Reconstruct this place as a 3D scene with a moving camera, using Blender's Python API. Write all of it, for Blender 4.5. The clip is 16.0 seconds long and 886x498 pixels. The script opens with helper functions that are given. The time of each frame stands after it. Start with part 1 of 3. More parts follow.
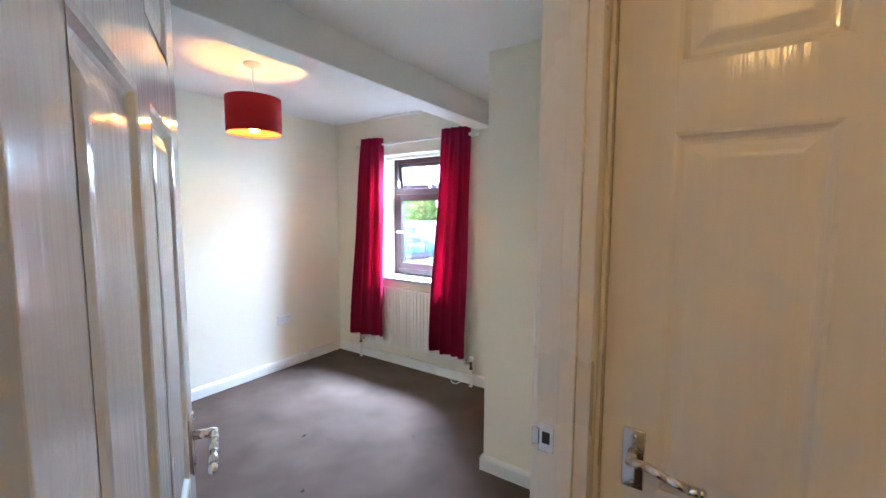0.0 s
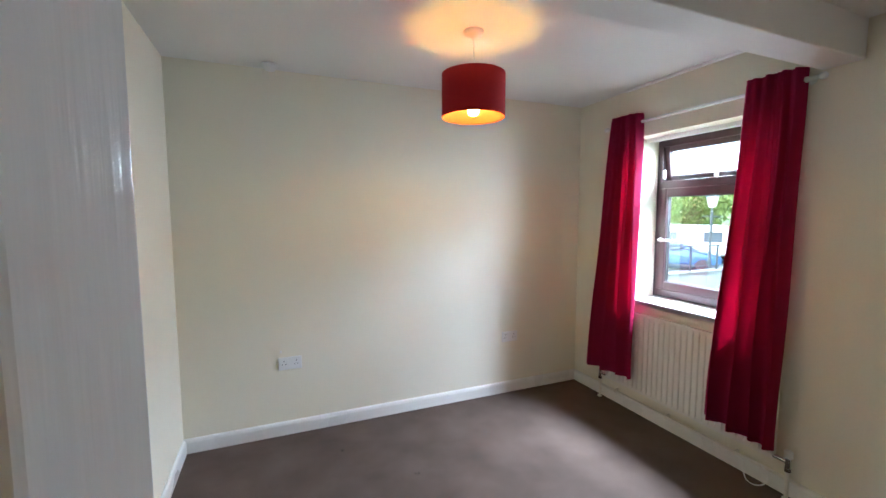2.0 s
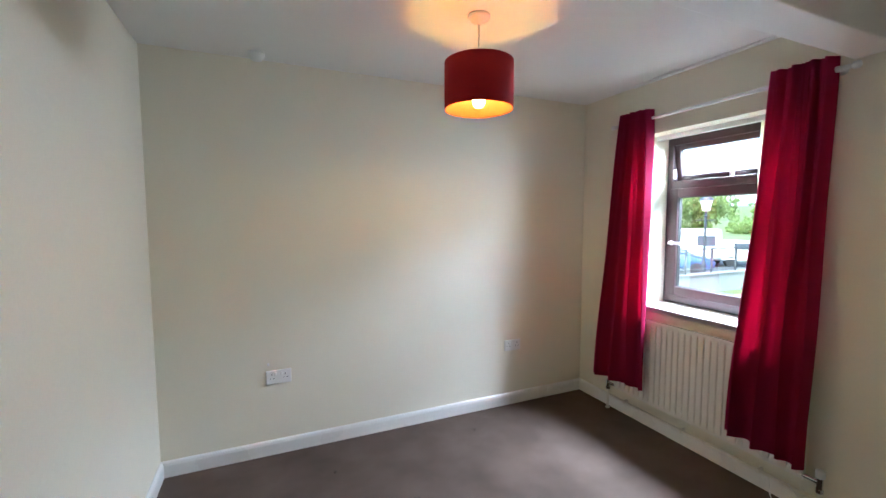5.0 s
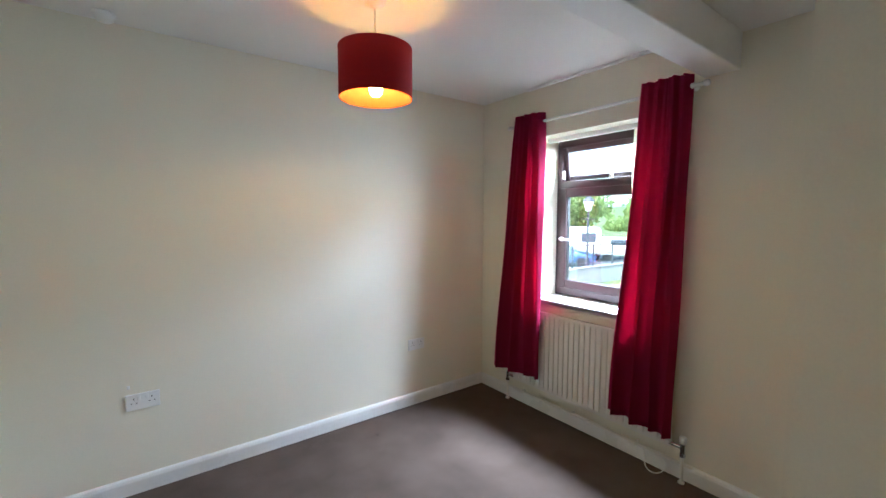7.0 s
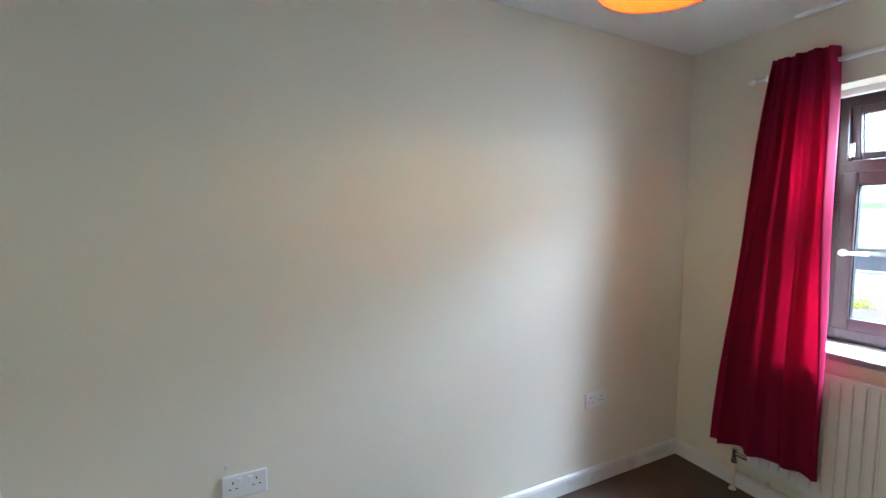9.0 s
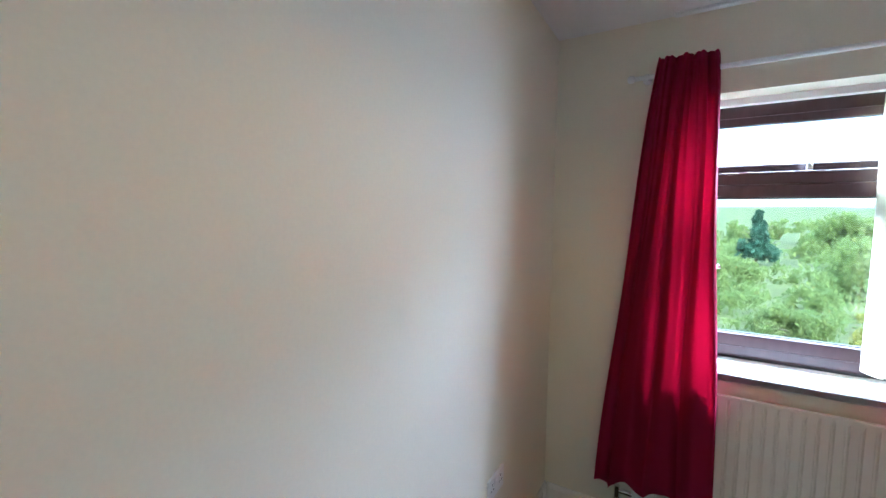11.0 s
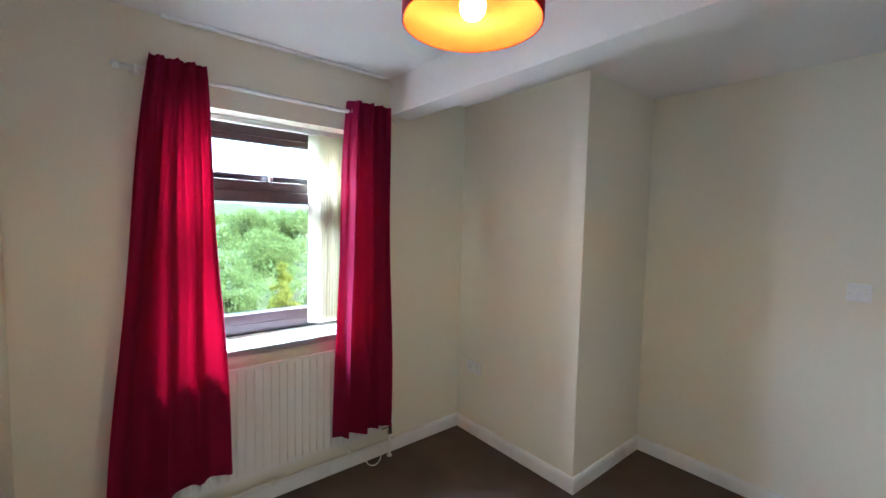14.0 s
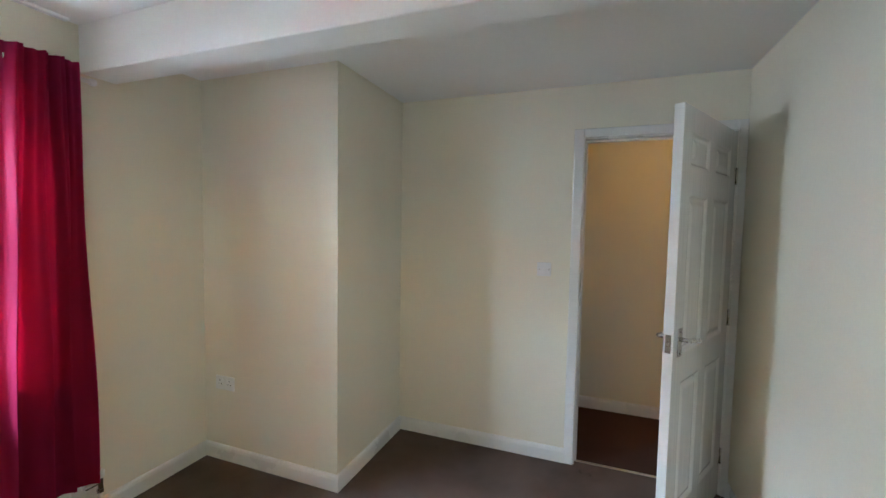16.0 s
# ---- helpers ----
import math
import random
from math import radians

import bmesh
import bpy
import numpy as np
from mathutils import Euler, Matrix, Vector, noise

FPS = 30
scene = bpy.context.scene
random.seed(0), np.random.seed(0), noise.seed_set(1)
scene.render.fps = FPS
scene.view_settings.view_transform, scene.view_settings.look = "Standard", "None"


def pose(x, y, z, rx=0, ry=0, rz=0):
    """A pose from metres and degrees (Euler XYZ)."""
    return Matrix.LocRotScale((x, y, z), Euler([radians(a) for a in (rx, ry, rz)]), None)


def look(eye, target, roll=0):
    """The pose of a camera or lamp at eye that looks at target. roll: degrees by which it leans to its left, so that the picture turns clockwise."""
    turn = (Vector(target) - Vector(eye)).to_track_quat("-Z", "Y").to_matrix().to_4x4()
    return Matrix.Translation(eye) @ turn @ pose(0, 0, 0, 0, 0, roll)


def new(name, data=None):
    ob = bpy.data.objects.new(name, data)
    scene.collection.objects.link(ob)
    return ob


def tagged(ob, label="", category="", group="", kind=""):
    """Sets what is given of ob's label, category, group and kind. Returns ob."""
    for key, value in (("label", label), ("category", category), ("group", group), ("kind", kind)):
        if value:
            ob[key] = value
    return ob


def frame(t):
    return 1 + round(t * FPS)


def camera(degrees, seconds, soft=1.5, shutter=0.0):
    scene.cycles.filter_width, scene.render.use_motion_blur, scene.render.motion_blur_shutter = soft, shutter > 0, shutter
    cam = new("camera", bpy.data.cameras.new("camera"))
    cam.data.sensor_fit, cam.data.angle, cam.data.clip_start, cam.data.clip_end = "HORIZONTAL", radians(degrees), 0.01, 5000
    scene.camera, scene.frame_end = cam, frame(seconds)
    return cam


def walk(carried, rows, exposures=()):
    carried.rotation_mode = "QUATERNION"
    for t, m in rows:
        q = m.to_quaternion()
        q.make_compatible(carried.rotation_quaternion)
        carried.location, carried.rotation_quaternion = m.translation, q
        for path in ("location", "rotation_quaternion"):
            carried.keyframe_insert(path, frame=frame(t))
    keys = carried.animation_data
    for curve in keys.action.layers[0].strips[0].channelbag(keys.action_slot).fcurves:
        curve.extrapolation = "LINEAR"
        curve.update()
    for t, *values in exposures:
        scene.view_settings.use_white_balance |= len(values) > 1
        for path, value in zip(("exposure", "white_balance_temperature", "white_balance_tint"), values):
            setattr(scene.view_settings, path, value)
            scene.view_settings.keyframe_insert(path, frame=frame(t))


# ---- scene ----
cam = camera(94.9, 16.0)
EXPOSURES = [(0, 5.7, 4850, 10), (1, 5.3, 5300, 10), (3, 4.9, 5350, 10), (8.5, 4.85, 5150, 8), (11.5, 4.65, 4950, 10), (14, 5.0, 5100, 10), (16, 5.2, 5200, 6)]
PATH = [
    (0, (-2.981, -3.352, 1.488), (-1.328, -2.24, 1.307), 0.3),
    (0.5, (-2.793, -3.236, 1.479), (-1.303, -1.913, 1.307), -0.0),
    (1, (-2.634, -3.129, 1.49), (-1.37, -1.589, 1.316), -0.0),
    (1.5, (-2.507, -3.019, 1.475), (-1.519, -1.289, 1.302), -0.0),
    (2, (-2.453, -2.84, 1.475), (-1.692, -0.998, 1.306), -0.1),
    (2.5, (-2.41, -2.738, 1.451), (-1.833, -0.829, 1.299), -0.1),
    (3, (-2.387, -2.681, 1.48), (-1.914, -0.745, 1.315), -0.2),
    (5.5, (-2.432, -2.658, 1.456), (-1.498, -0.895, 1.309), -0.1),
    (6, (-2.418, -2.653, 1.456), (-1.345, -0.972, 1.307), 0.0),
    (6.5, (-2.407, -2.629, 1.454), (-1.239, -1.012, 1.301), 0.1),
    (7, (-2.361, -2.595, 1.447), (-1.17, -0.996, 1.291), 0.1),
    (7.5, (-2.348, -2.502, 1.42), (-1.201, -0.87, 1.272), 0.2),
    (8, (-2.35, -2.231, 1.406), (-1.353, -0.504, 1.252), 0.1),
    (8.5, (-2.369, -1.899, 1.424), (-1.555, -0.079, 1.271), 0.2),
    (11, (-2.089, -0.593, 1.49), (-0.378, 0.432, 1.341), 0.8),
    (11.5, (-2.069, -0.482, 1.484), (-0.145, 0.047, 1.36), 1.3),
    (12, (-2.046, -0.415, 1.517), (-0.052, -0.36, 1.375), 1.1),
    (12.5, (-2.075, -0.405, 1.512), (-0.106, -0.726, 1.369), 1.2),
    (13, (-2.144, -0.372, 1.522), (-0.263, -1.032, 1.369), 1.2),
    (13.5, (-2.178, -0.306, 1.522), (-0.443, -1.290, 1.378), 1.3),
    (14, (-2.209, -0.31, 1.512), (-0.665, -1.579, 1.380), 1.3),
    (14.5, (-2.22, -0.354, 1.512), (-0.902, -1.852, 1.382), 1.3),
    (15, (-2.256, -0.392, 1.51), (-1.16, -2.06, 1.386), 1.1),
    (15.5, (-2.269, -0.421, 1.501), (-1.38, -2.209, 1.378), 1.0),
    (16, (-2.277, -0.454, 1.484), (-1.58, -2.325, 1.368), 1.0),
]
walk(cam, [(t, look(eye, target, roll)) for t, eye, target, roll in PATH], EXPOSURES)

# ---- world, sun, exposure ----
world = bpy.data.worlds.new("world")
scene.world = world
world.use_nodes = True
wn = world.node_tree
sky = wn.nodes.new("ShaderNodeTexSky")
sky.sky_type = 'NISHITA'
sky.sun_disc = False
sky.sun_elevation, sky.sun_rotation = radians(48), radians(250)
sky.air_density, sky.dust_density = 1.0, 3.0
wn.nodes["Background"].inputs["Strength"].default_value = 0.09
wn.links.new(sky.outputs[0], wn.nodes["Background"].inputs["Color"])
sun = new("sun", bpy.data.lights.new("sun", 'SUN'))
sun.data.energy, sun.data.angle, sun.data.color = 0.5, radians(12), (1, 0.95, 0.87)
# the sun stands behind the house, off the window's side
sun.matrix_world = look((-40, -18, 49), (0, 0, 0))

# the sky's light at the window, just outside the head of the opening
skylight = new("skylight", bpy.data.lights.new("skylight", 'AREA'))
skylight.data.shape, skylight.data.size, skylight.data.size_y = 'RECTANGLE', 2.4, 0.7
skylight.data.energy, skylight.data.color = 36.0, (0.93, 0.97, 1.0)
skylight.matrix_world = look((1.15, -1.04, 2.58), (0.15, -1.04, 2.23))
# and the low sky's light at the open vent
ventlight = new("ventlight", bpy.data.lights.new("ventlight", 'AREA'))
ventlight.data.shape, ventlight.data.size, ventlight.data.size_y = 'RECTANGLE', 1.5, 0.34
ventlight.data.energy, ventlight.data.color = 5.2, (0.88, 0.95, 1.0)
ventlight.matrix_world = look((0.65, -1.08, 1.94), (-1.0, -1.08, 1.5))

# ---- materials ----


def material(name, colour, rough=0.6, metal=0.0, vary=0.08, scale=3.0, fine=90.0, bump=0.15, depth=0.002, spec=0.5, stretch=(1, 1, 1)):
    m = bpy.data.materials.new(name)
    m.use_nodes = True
    nt = m.node_tree
    b = nt.nodes["Principled BSDF"]
    tc = nt.nodes.new("ShaderNodeTexCoord")
    mp = nt.nodes.new("ShaderNodeMapping")
    mp.inputs["Scale"].default_value = stretch
    nt.links.new(tc.outputs["Object"], mp.inputs["Vector"])
    big, small = nt.nodes.new("ShaderNodeTexNoise"), nt.nodes.new("ShaderNodeTexNoise")
    big.inputs["Scale"].default_value, small.inputs["Scale"].default_value = scale, fine
    big.inputs["Detail"].default_value, small.inputs["Detail"].default_value = 5, 3
    for n in (big, small):
        nt.links.new(mp.outputs[0], n.inputs["Vector"])
    add = nt.nodes.new("ShaderNodeMath")
    add.operation = 'ADD'
    nt.links.new(big.outputs["Fac"], add.inputs[0])
    nt.links.new(small.outputs["Fac"], add.inputs[1])
    rng = nt.nodes.new("ShaderNodeMapRange")
    rng.inputs["From Min"].default_value, rng.inputs["From Max"].default_value = 0.6, 1.4
    nt.links.new(add.outputs[0], rng.inputs["Value"])
    mix = nt.nodes.new("ShaderNodeMix")
    mix.data_type = 'RGBA'
    mix.inputs["A"].default_value = (*[max(0, c * (1 - vary)) for c in colour], 1)
    mix.inputs["B"].default_value = (*[min(1, c * (1 + vary)) for c in colour], 1)
    nt.links.new(rng.outputs[0], mix.inputs["Factor"])
    nt.links.new(mix.outputs["Result"], b.inputs["Base Color"])
    b.inputs["Metallic"].default_value = metal
    b.inputs["Specular IOR Level"].default_value = spec
    rr = nt.nodes.new("ShaderNodeMapRange")
    rr.inputs["To Min"].default_value, rr.inputs["To Max"].default_value = max(0.03, rough - 0.06), min(1, rough + 0.06)
    nt.links.new(big.outputs["Fac"], rr.inputs["Value"])
    nt.links.new(rr.outputs[0], b.inputs["Roughness"])
    if bump:
        bp = nt.nodes.new("ShaderNodeBump")
        bp.inputs["Strength"].default_value, bp.inputs["Distance"].default_value = bump, depth
        nt.links.new(small.outputs["Fac"], bp.inputs["Height"])
        nt.links.new(bp.outputs[0], b.inputs["Normal"])
    return m


def cloth_material(name, colour, through_colour, share):
    m = material(name, colour, 0.85, vary=0.12, scale=5, fine=400, bump=0.25, depth=0.001, spec=0.15, stretch=(1, 1, 0.35))
    nt = m.node_tree
    b, out = nt.nodes["Principled BSDF"], nt.nodes["Material Output"]
    tr, mx = nt.nodes.new("ShaderNodeBsdfTranslucent"), nt.nodes.new("ShaderNodeMixShader")
    tr.inputs["Color"].default_value = (*through_colour, 1)
    mx.inputs[0].default_value = share
    nt.links.new(b.outputs[0], mx.inputs[1])
    nt.links.new(tr.outputs[0], mx.inputs[2])
    nt.links.new(mx.outputs[0], out.inputs["Surface"])
    return m


def glow_material(name, colour, strength):
    m = bpy.data.materials.new(name)
    m.use_nodes = True
    b = m.node_tree.nodes["Principled BSDF"]
    b.inputs["Base Color"].default_value = (0.9, 0.9, 0.85, 1)
    b.inputs["Emission Color"].default_value = (*colour, 1)
    b.inputs["Emission Strength"].default_value = strength
    return m


def glass_material(name):
    m = bpy.data.materials.new(name)
    m.use_nodes = True
    nt = m.node_tree
    out = nt.nodes["Material Output"]
    nt.nodes.remove(nt.nodes["Principled BSDF"])
    tr, gl, mx = nt.nodes.new("ShaderNodeBsdfTransparent"), nt.nodes.new("ShaderNodeBsdfGlossy"), nt.nodes.new("ShaderNodeMixShader")
    tr.inputs["Color"].default_value = (0.74, 0.78, 0.76, 1)
    gl.inputs["Roughness"].default_value = 0.02
    mx.inputs[0].default_value = 0.05
    nt.links.new(tr.outputs[0], mx.inputs[1])
    nt.links.new(gl.outputs[0], mx.inputs[2])
    nt.links.new(mx.outputs[0], out.inputs["Surface"])
    return m


M_WALL = material("cream_emulsion", (0.81, 0.765, 0.63), 0.62, vary=0.03, scale=1.6, fine=120, bump=0.12, depth=0.0015, spec=0.35)
M_CEIL = material("white_ceiling_paint", (0.84, 0.83, 0.81), 0.8, vary=0.03, scale=1.2, fine=100, bump=0.12, depth=0.0015, spec=0.3)
M_WHITE = material("white_gloss_paint", (0.80, 0.79, 0.76), 0.28, vary=0.03, scale=2, fine=60, bump=0.06, depth=0.001)
M_DOOR = material("white_grained_door_paint", (0.80, 0.79, 0.76), 0.13, vary=0.03, scale=2.5, fine=24, bump=0.5, depth=0.003, stretch=(2.2, 2.2, 0.14))
M_CARPET = material("brown_carpet", (0.115, 0.085, 0.070), 0.95, vary=0.42, scale=3.5, fine=190, bump=0.8, depth=0.004, spec=0.1)
M_HALLCARPET = material("dark_red_brown_carpet", (0.075, 0.04, 0.032), 0.95, vary=0.28, scale=2.2, fine=260, bump=0.8, depth=0.004, spec=0.1)
M_BROWN = material("rosewood_frame", (0.055, 0.028, 0.031), 0.32, vary=0.2, scale=3, fine=40, bump=0.1, depth=0.001, stretch=(1, 1, 0.3))
M_GASKET = material("black_gasket", (0.02, 0.02, 0.02), 0.6, bump=0)
M_PLASTIC = material("white_plastic", (0.80, 0.80, 0.78), 0.35, vary=0.02, bump=0.03)
M_RAD = material("white_radiator_enamel", (0.80, 0.77, 0.70), 0.3, vary=0.02, bump=0.03)
M_CHROME = material("chrome", (0.72, 0.72, 0.73), 0.14, 1.0, vary=0.04, bump=0.02)
M_DARK = material("dark_slot", (0.03, 0.03, 0.03), 0.5, bump=0)
M_CURTAIN = cloth_material("crimson_cotton", (0.25, 0.008, 0.055), (0.85, 0.03, 0.19), 0.31)
M_SHADE_OUT = cloth_material("crimson_shade_cloth", (0.36, 0.016, 0.02), (0.4, 0.02, 0.02), 0.06)
M_GOLD = material("gold_shade_lining", (0.78, 0.115, 0.004), 0.5, vary=0.05, bump=0.02)
M_SLAT = cloth_material("cream_blind_fabric", (0.76, 0.75, 0.68), (0.80, 0.72, 0.42), 0.35)
M_GLASS = glass_material("window_glass")
M_BULB = glow_material("warm_bulb", (1.0, 0.60, 0.08), 7.0)
M_HALLBULB = glow_material("warm_hall_bulb", (1.0, 0.50, 0.13), 4.5)

# ---- mesh helpers ----


def finish(bm, name, mat, smooth=False):
    bmesh.ops.recalc_face_normals(bm, faces=bm.faces[:])
    me = bpy.data.meshes.new(name)
    bm.to_mesh(me)
    bm.free()
    if mat:
        me.materials.append(mat)
    if smooth:
        me.polygons.foreach_set("use_smooth", [True] * len(me.polygons))
    return me


def put_box(bm, a, b, bevel=0.0, seg=2):
    lo, hi = Vector([min(p) for p in zip(a, b)]), Vector([max(p) for p in zip(a, b)])
    size = hi - lo
    r = bmesh.ops.create_cube(bm, size=1.0, matrix=Matrix.Translation((lo + hi) / 2) @ Matrix.Diagonal((*size, 1)))
    if bevel:
        es = {e for v in r["verts"] for e in v.link_edges}
        bmesh.ops.bevel(bm, geom=list(es), offset=bevel, segments=seg, affect='EDGES', profile=0.5)


def put_tube(bm, p, q, r1, r2=None, n=16):
    p, q = Vector(p), Vector(q)
    d = q - p
    bmesh.ops.create_cone(bm, cap_ends=True, segments=n, radius1=r1, radius2=r1 if r2 is None else r2, depth=d.length,
                          matrix=Matrix.Translation((p + q) / 2) @ d.to_track_quat('Z', 'Y').to_matrix().to_4x4())


def put_lathe(bm, rings, n=24, m=Matrix.Identity(4)):
    """Rings of (radius, height) turned about z."""
    rows = [[bm.verts.new(m @ Vector((r * math.cos(2 * math.pi * k / n), r * math.sin(2 * math.pi * k / n), z))) for k in range(n)] for r, z in rings]
    for a, b in zip(rows, rows[1:]):
        for k in range(n):
            bm.faces.new((a[k], a[(k + 1) % n], b[(k + 1) % n], b[k]))
    for row in (rows[0], rows[-1]):
        bm.faces.new(row)


def box(name, a, b, mat, bevel=0.0, parent=None):
    bm = bmesh.new()
    put_box(bm, a, b, bevel)
    ob = new(name, finish(bm, name, mat))
    if parent:
        ob.parent = parent
    return ob


def boxes(name, pairs, mat, bevel=0.0, parent=None):
    bm = bmesh.new()
    for a, b in pairs:
        put_box(bm, a, b, bevel)
    ob = new(name, finish(bm, name, mat))
    if parent:
        ob.parent = parent
    return ob


def shape(name, build, mat, parent=None, smooth=True):
    bm = bmesh.new()
    build(bm)
    ob = new(name, finish(bm, name, mat, smooth))
    if parent:
        ob.parent = parent
    return ob


def structure(ob, label, category):
    return tagged(ob, label, category, kind="structure")


# ---- the room's shell: window wall at x = 0, long wall at y = 0 ----
H, H2 = 2.38, 2.335            # ceilings on either side of the beam
XL, YP, YD = -3.02, -2.30, -3.068   # side wall, pier face, door wall
XP = -0.985                      # pier's return
WY0, WY1, WZ0, WZ1 = -0.575, -1.505, 0.848, 2.028   # window opening
DX0, DX1, DZ = -2.205, -2.975, 2.015  # door opening between linings
YH = -3.165                    # hall face of the door wall
TW = 0.34

structure(boxes("wall_east", [((0, 0.15, 0), (TW, WY0, H + 0.1)), ((0, WY1, 0), (TW, YP - 0.4, H + 0.1)),
                              ((0, WY0, 0), (TW, WY1, WZ0 - 0.03)), ((0, WY0, WZ1), (TW, WY1, H + 0.1))], M_WALL),
          "cream painted wall with a deep window opening", "wall")
structure(box("wall_north", (XL - 0.15, 0, 0), (0, 0.15, H + 0.1), M_WALL), "long plain cream painted wall", "wall")
structure(box("wall_west", (XL - 0.12, 0, 0), (XL, YH, H + 0.1), M_WALL), "plain cream painted side wall", "wall")
structure(box("wall_pier", (XP, YP, 0), (0, YD - 0.1, H + 0.1), M_WALL), "cream painted boxed-out wall with an outside corner", "wall")
structure(boxes("wall_south", [((XP, YD, 0), (DX0 + 0.03, YH, H + 0.1)), ((DX0 + 0.03, YD, DZ + 0.03), (DX1 - 0.03, YH, H + 0.1)),
                               ((DX1 - 0.03, YD, 0), (XL, YH, H + 0.1))], M_WALL), "cream painted wall around the doorway", "wall")
structure(box("beam", (XL, -1.672, 2.16), (0, -1.83, H + 0.1), M_CEIL, 0.006), "white painted boxed ceiling beam", "beam")
structure(box("ceiling_main", (XL, 0, H), (0, -1.672, H + 0.12), M_CEIL), "white painted plaster ceiling", "ceiling")
structure(box("ceiling_low", (XL, -1.83, H2), (0, YH, H2 + 0.17), M_CEIL), "white painted lower ceiling by the door", "ceiling")
structure(box("floor", (XL, 0, -0.06), (0, YD - 0.045, 0), M_CARPET), "worn dark brown carpet with small tufts pulled", "floor")
structure(box("ceiling_batten", (-0.045, -0.5, H - 0.014), (-0.012, -1.62, H), M_CEIL, 0.005), "thin painted batten at the ceiling edge", "trim")

# hall beyond the doorway
XE, YF = -2.13, -3.965
structure(boxes("wall_hall_end", [((XE, YH, 0), (XE + 0.12, YH - 0.008, 2.4)), ((XE, YH - 0.008, DZ + 0.02), (XE + 0.12, -3.94, 2.4)),
                                  ((XE, -3.94, 0), (XE + 0.12, YF, 2.4))], M_WALL), "cream hall end wall around a door", "wall")
# unseen slab, added to stop daylight leaking round the hall door
structure(box("wall_light_stop", (XE + 0.125, YH, 0), (XE + 0.2, YF, 2.4), M_WALL), "unseen added wall behind the hall door, keeping daylight out", "wall")
structure(box("wall_hall_south", (-3.13, YF, 0), (XE + 0.12, -5.2, 2.4), M_WALL), "cream hall wall with an outside corner", "wall")
structure(box("wall_hall_back", (-3.13, -5.2, 0), (-4.6, -5.3, 2.4), M_WALL), "plain cream wall at the hall's end", "wall")
structure(box("wall_hall_west", (-4.6, -5.3, 0), (-4.7, YH, 2.4), M_WALL), "plain cream hall side wall", "wall")
structure(box("wall_hall_north", (XL - 0.12, YH + 0.1, 0), (-4.7, YH, 2.4), M_WALL), "plain cream hall wall", "wall")
structure(box("ceiling_hall", (XE + 0.12, YH, 2.35), (-4.7, -5.3, 2.45), M_CEIL), "white hall ceiling", "ceiling")
structure(box("floor_hall", (XE + 0.12, YD - 0.045, -0.06), (-4.7, -5.3, 0), M_HALLCARPET), "dark red-brown hall carpet", "floor")


def baseboard(p, q, out, h=0.09):
    """A skirting board from p to q with its face turned to out, rounded at the top."""
    p, q, out = Vector((*p, 0)), Vector((*q, 0)), Vector((*out, 0))
    prof = [(0.0, 0.0), (0.017, 0.0), (0.017, h - 0.022), (0.013, h - 0.008), (0.006, h), (0.0, h)]
    bm = bmesh.new()
    ends = [[bm.verts.new(e + out * a + Vector((0, 0, b))) for a, b in prof] for e in (p, q)]
    n = len(prof)
    for k in range(n):
        bm.faces.new((ends[0][k], ends[0][(k + 1) % n], ends[1][(k + 1) % n], ends[1][k]))
    bm.faces.new(ends[0])
    bm.faces.new(ends[1])
    structure(new("baseboard", finish(bm, "baseboard", M_WHITE)), "white gloss painted skirting board", "skirting board")


baseboard((XL, 0), (0, 0), (0, -1))
baseboard((0, -0.017), (0, YP + 0.017), (-1, 0))
baseboard((0, YP), (XP - 0.017, YP), (0, 1))
baseboard((XP, YP), (XP, YD + 0.017), (-1, 0))
baseboard((XP, YD), (DX0 + 0.06, YD), (0, 1))
baseboard((XL, -0.017), (XL, YD), (1, 0))
baseboard((XE, YF), (-3.147, YF), (0, 1))
baseboard((-3.13, YF), (-3.13, -5.2), (-1, 0))
baseboard((-3.147, -5.2), (-4.6, -5.2), (0, 1))

# door lining, stop and architraves
structure(boxes("door_1_lining", [((DX0, YD + 0.004, 0), (DX0 + 0.03, YH - 0.004, DZ + 0.03)), ((DX1 - 0.03, YD + 0.004, 0), (DX1, YH - 0.004, DZ + 0.03)),
                                  ((DX0, YD + 0.004, DZ), (DX1, YH - 0.004, DZ + 0.03)),
                                  ((DX0 - 0.013, YD - 0.042, 0), (DX0, YD - 0.075, DZ - 0.002)), ((DX1, YD - 0.042, 0), (DX1 + 0.013, YD - 0.075, DZ - 0.002)),
                                  ((DX0 - 0.013, YD - 0.042, DZ - 0.013), (DX1 + 0.013, YD - 0.075, DZ))], M_WHITE, 0.002),
          "white painted door lining with a stop", "door frame")


def architrave(name, x0, x1, z, y, out):
    w, t = 0.058, 0.018
    e1 = x1 - w if name == "hall" else XL + 0.002
    pieces = [((x0 + 0.006, y, 0), (x0 + 0.006 + w, y + out * t, z + w)), ((x1 - 0.006, y, 0), (e1, y + out * t, z + w)),
              ((x0 + 0.006, y, z + 0.006), (x1 - 0.006, y + out * t, z + w))]
    structure(boxes("door_1_architrave", pieces, M_WHITE, 0.005), "white gloss painted moulded architrave", "architrave")


architrave("room", DX0, DX1, DZ, YD, 1)
structure(boxes("threshold", [((DX0, YD - 0.03, 0.0), (DX1, YD - 0.055, 0.004))], M_CHROME, 0.0015), "thin metal carpet strip in the doorway", "threshold")

# ---- things of the room ----


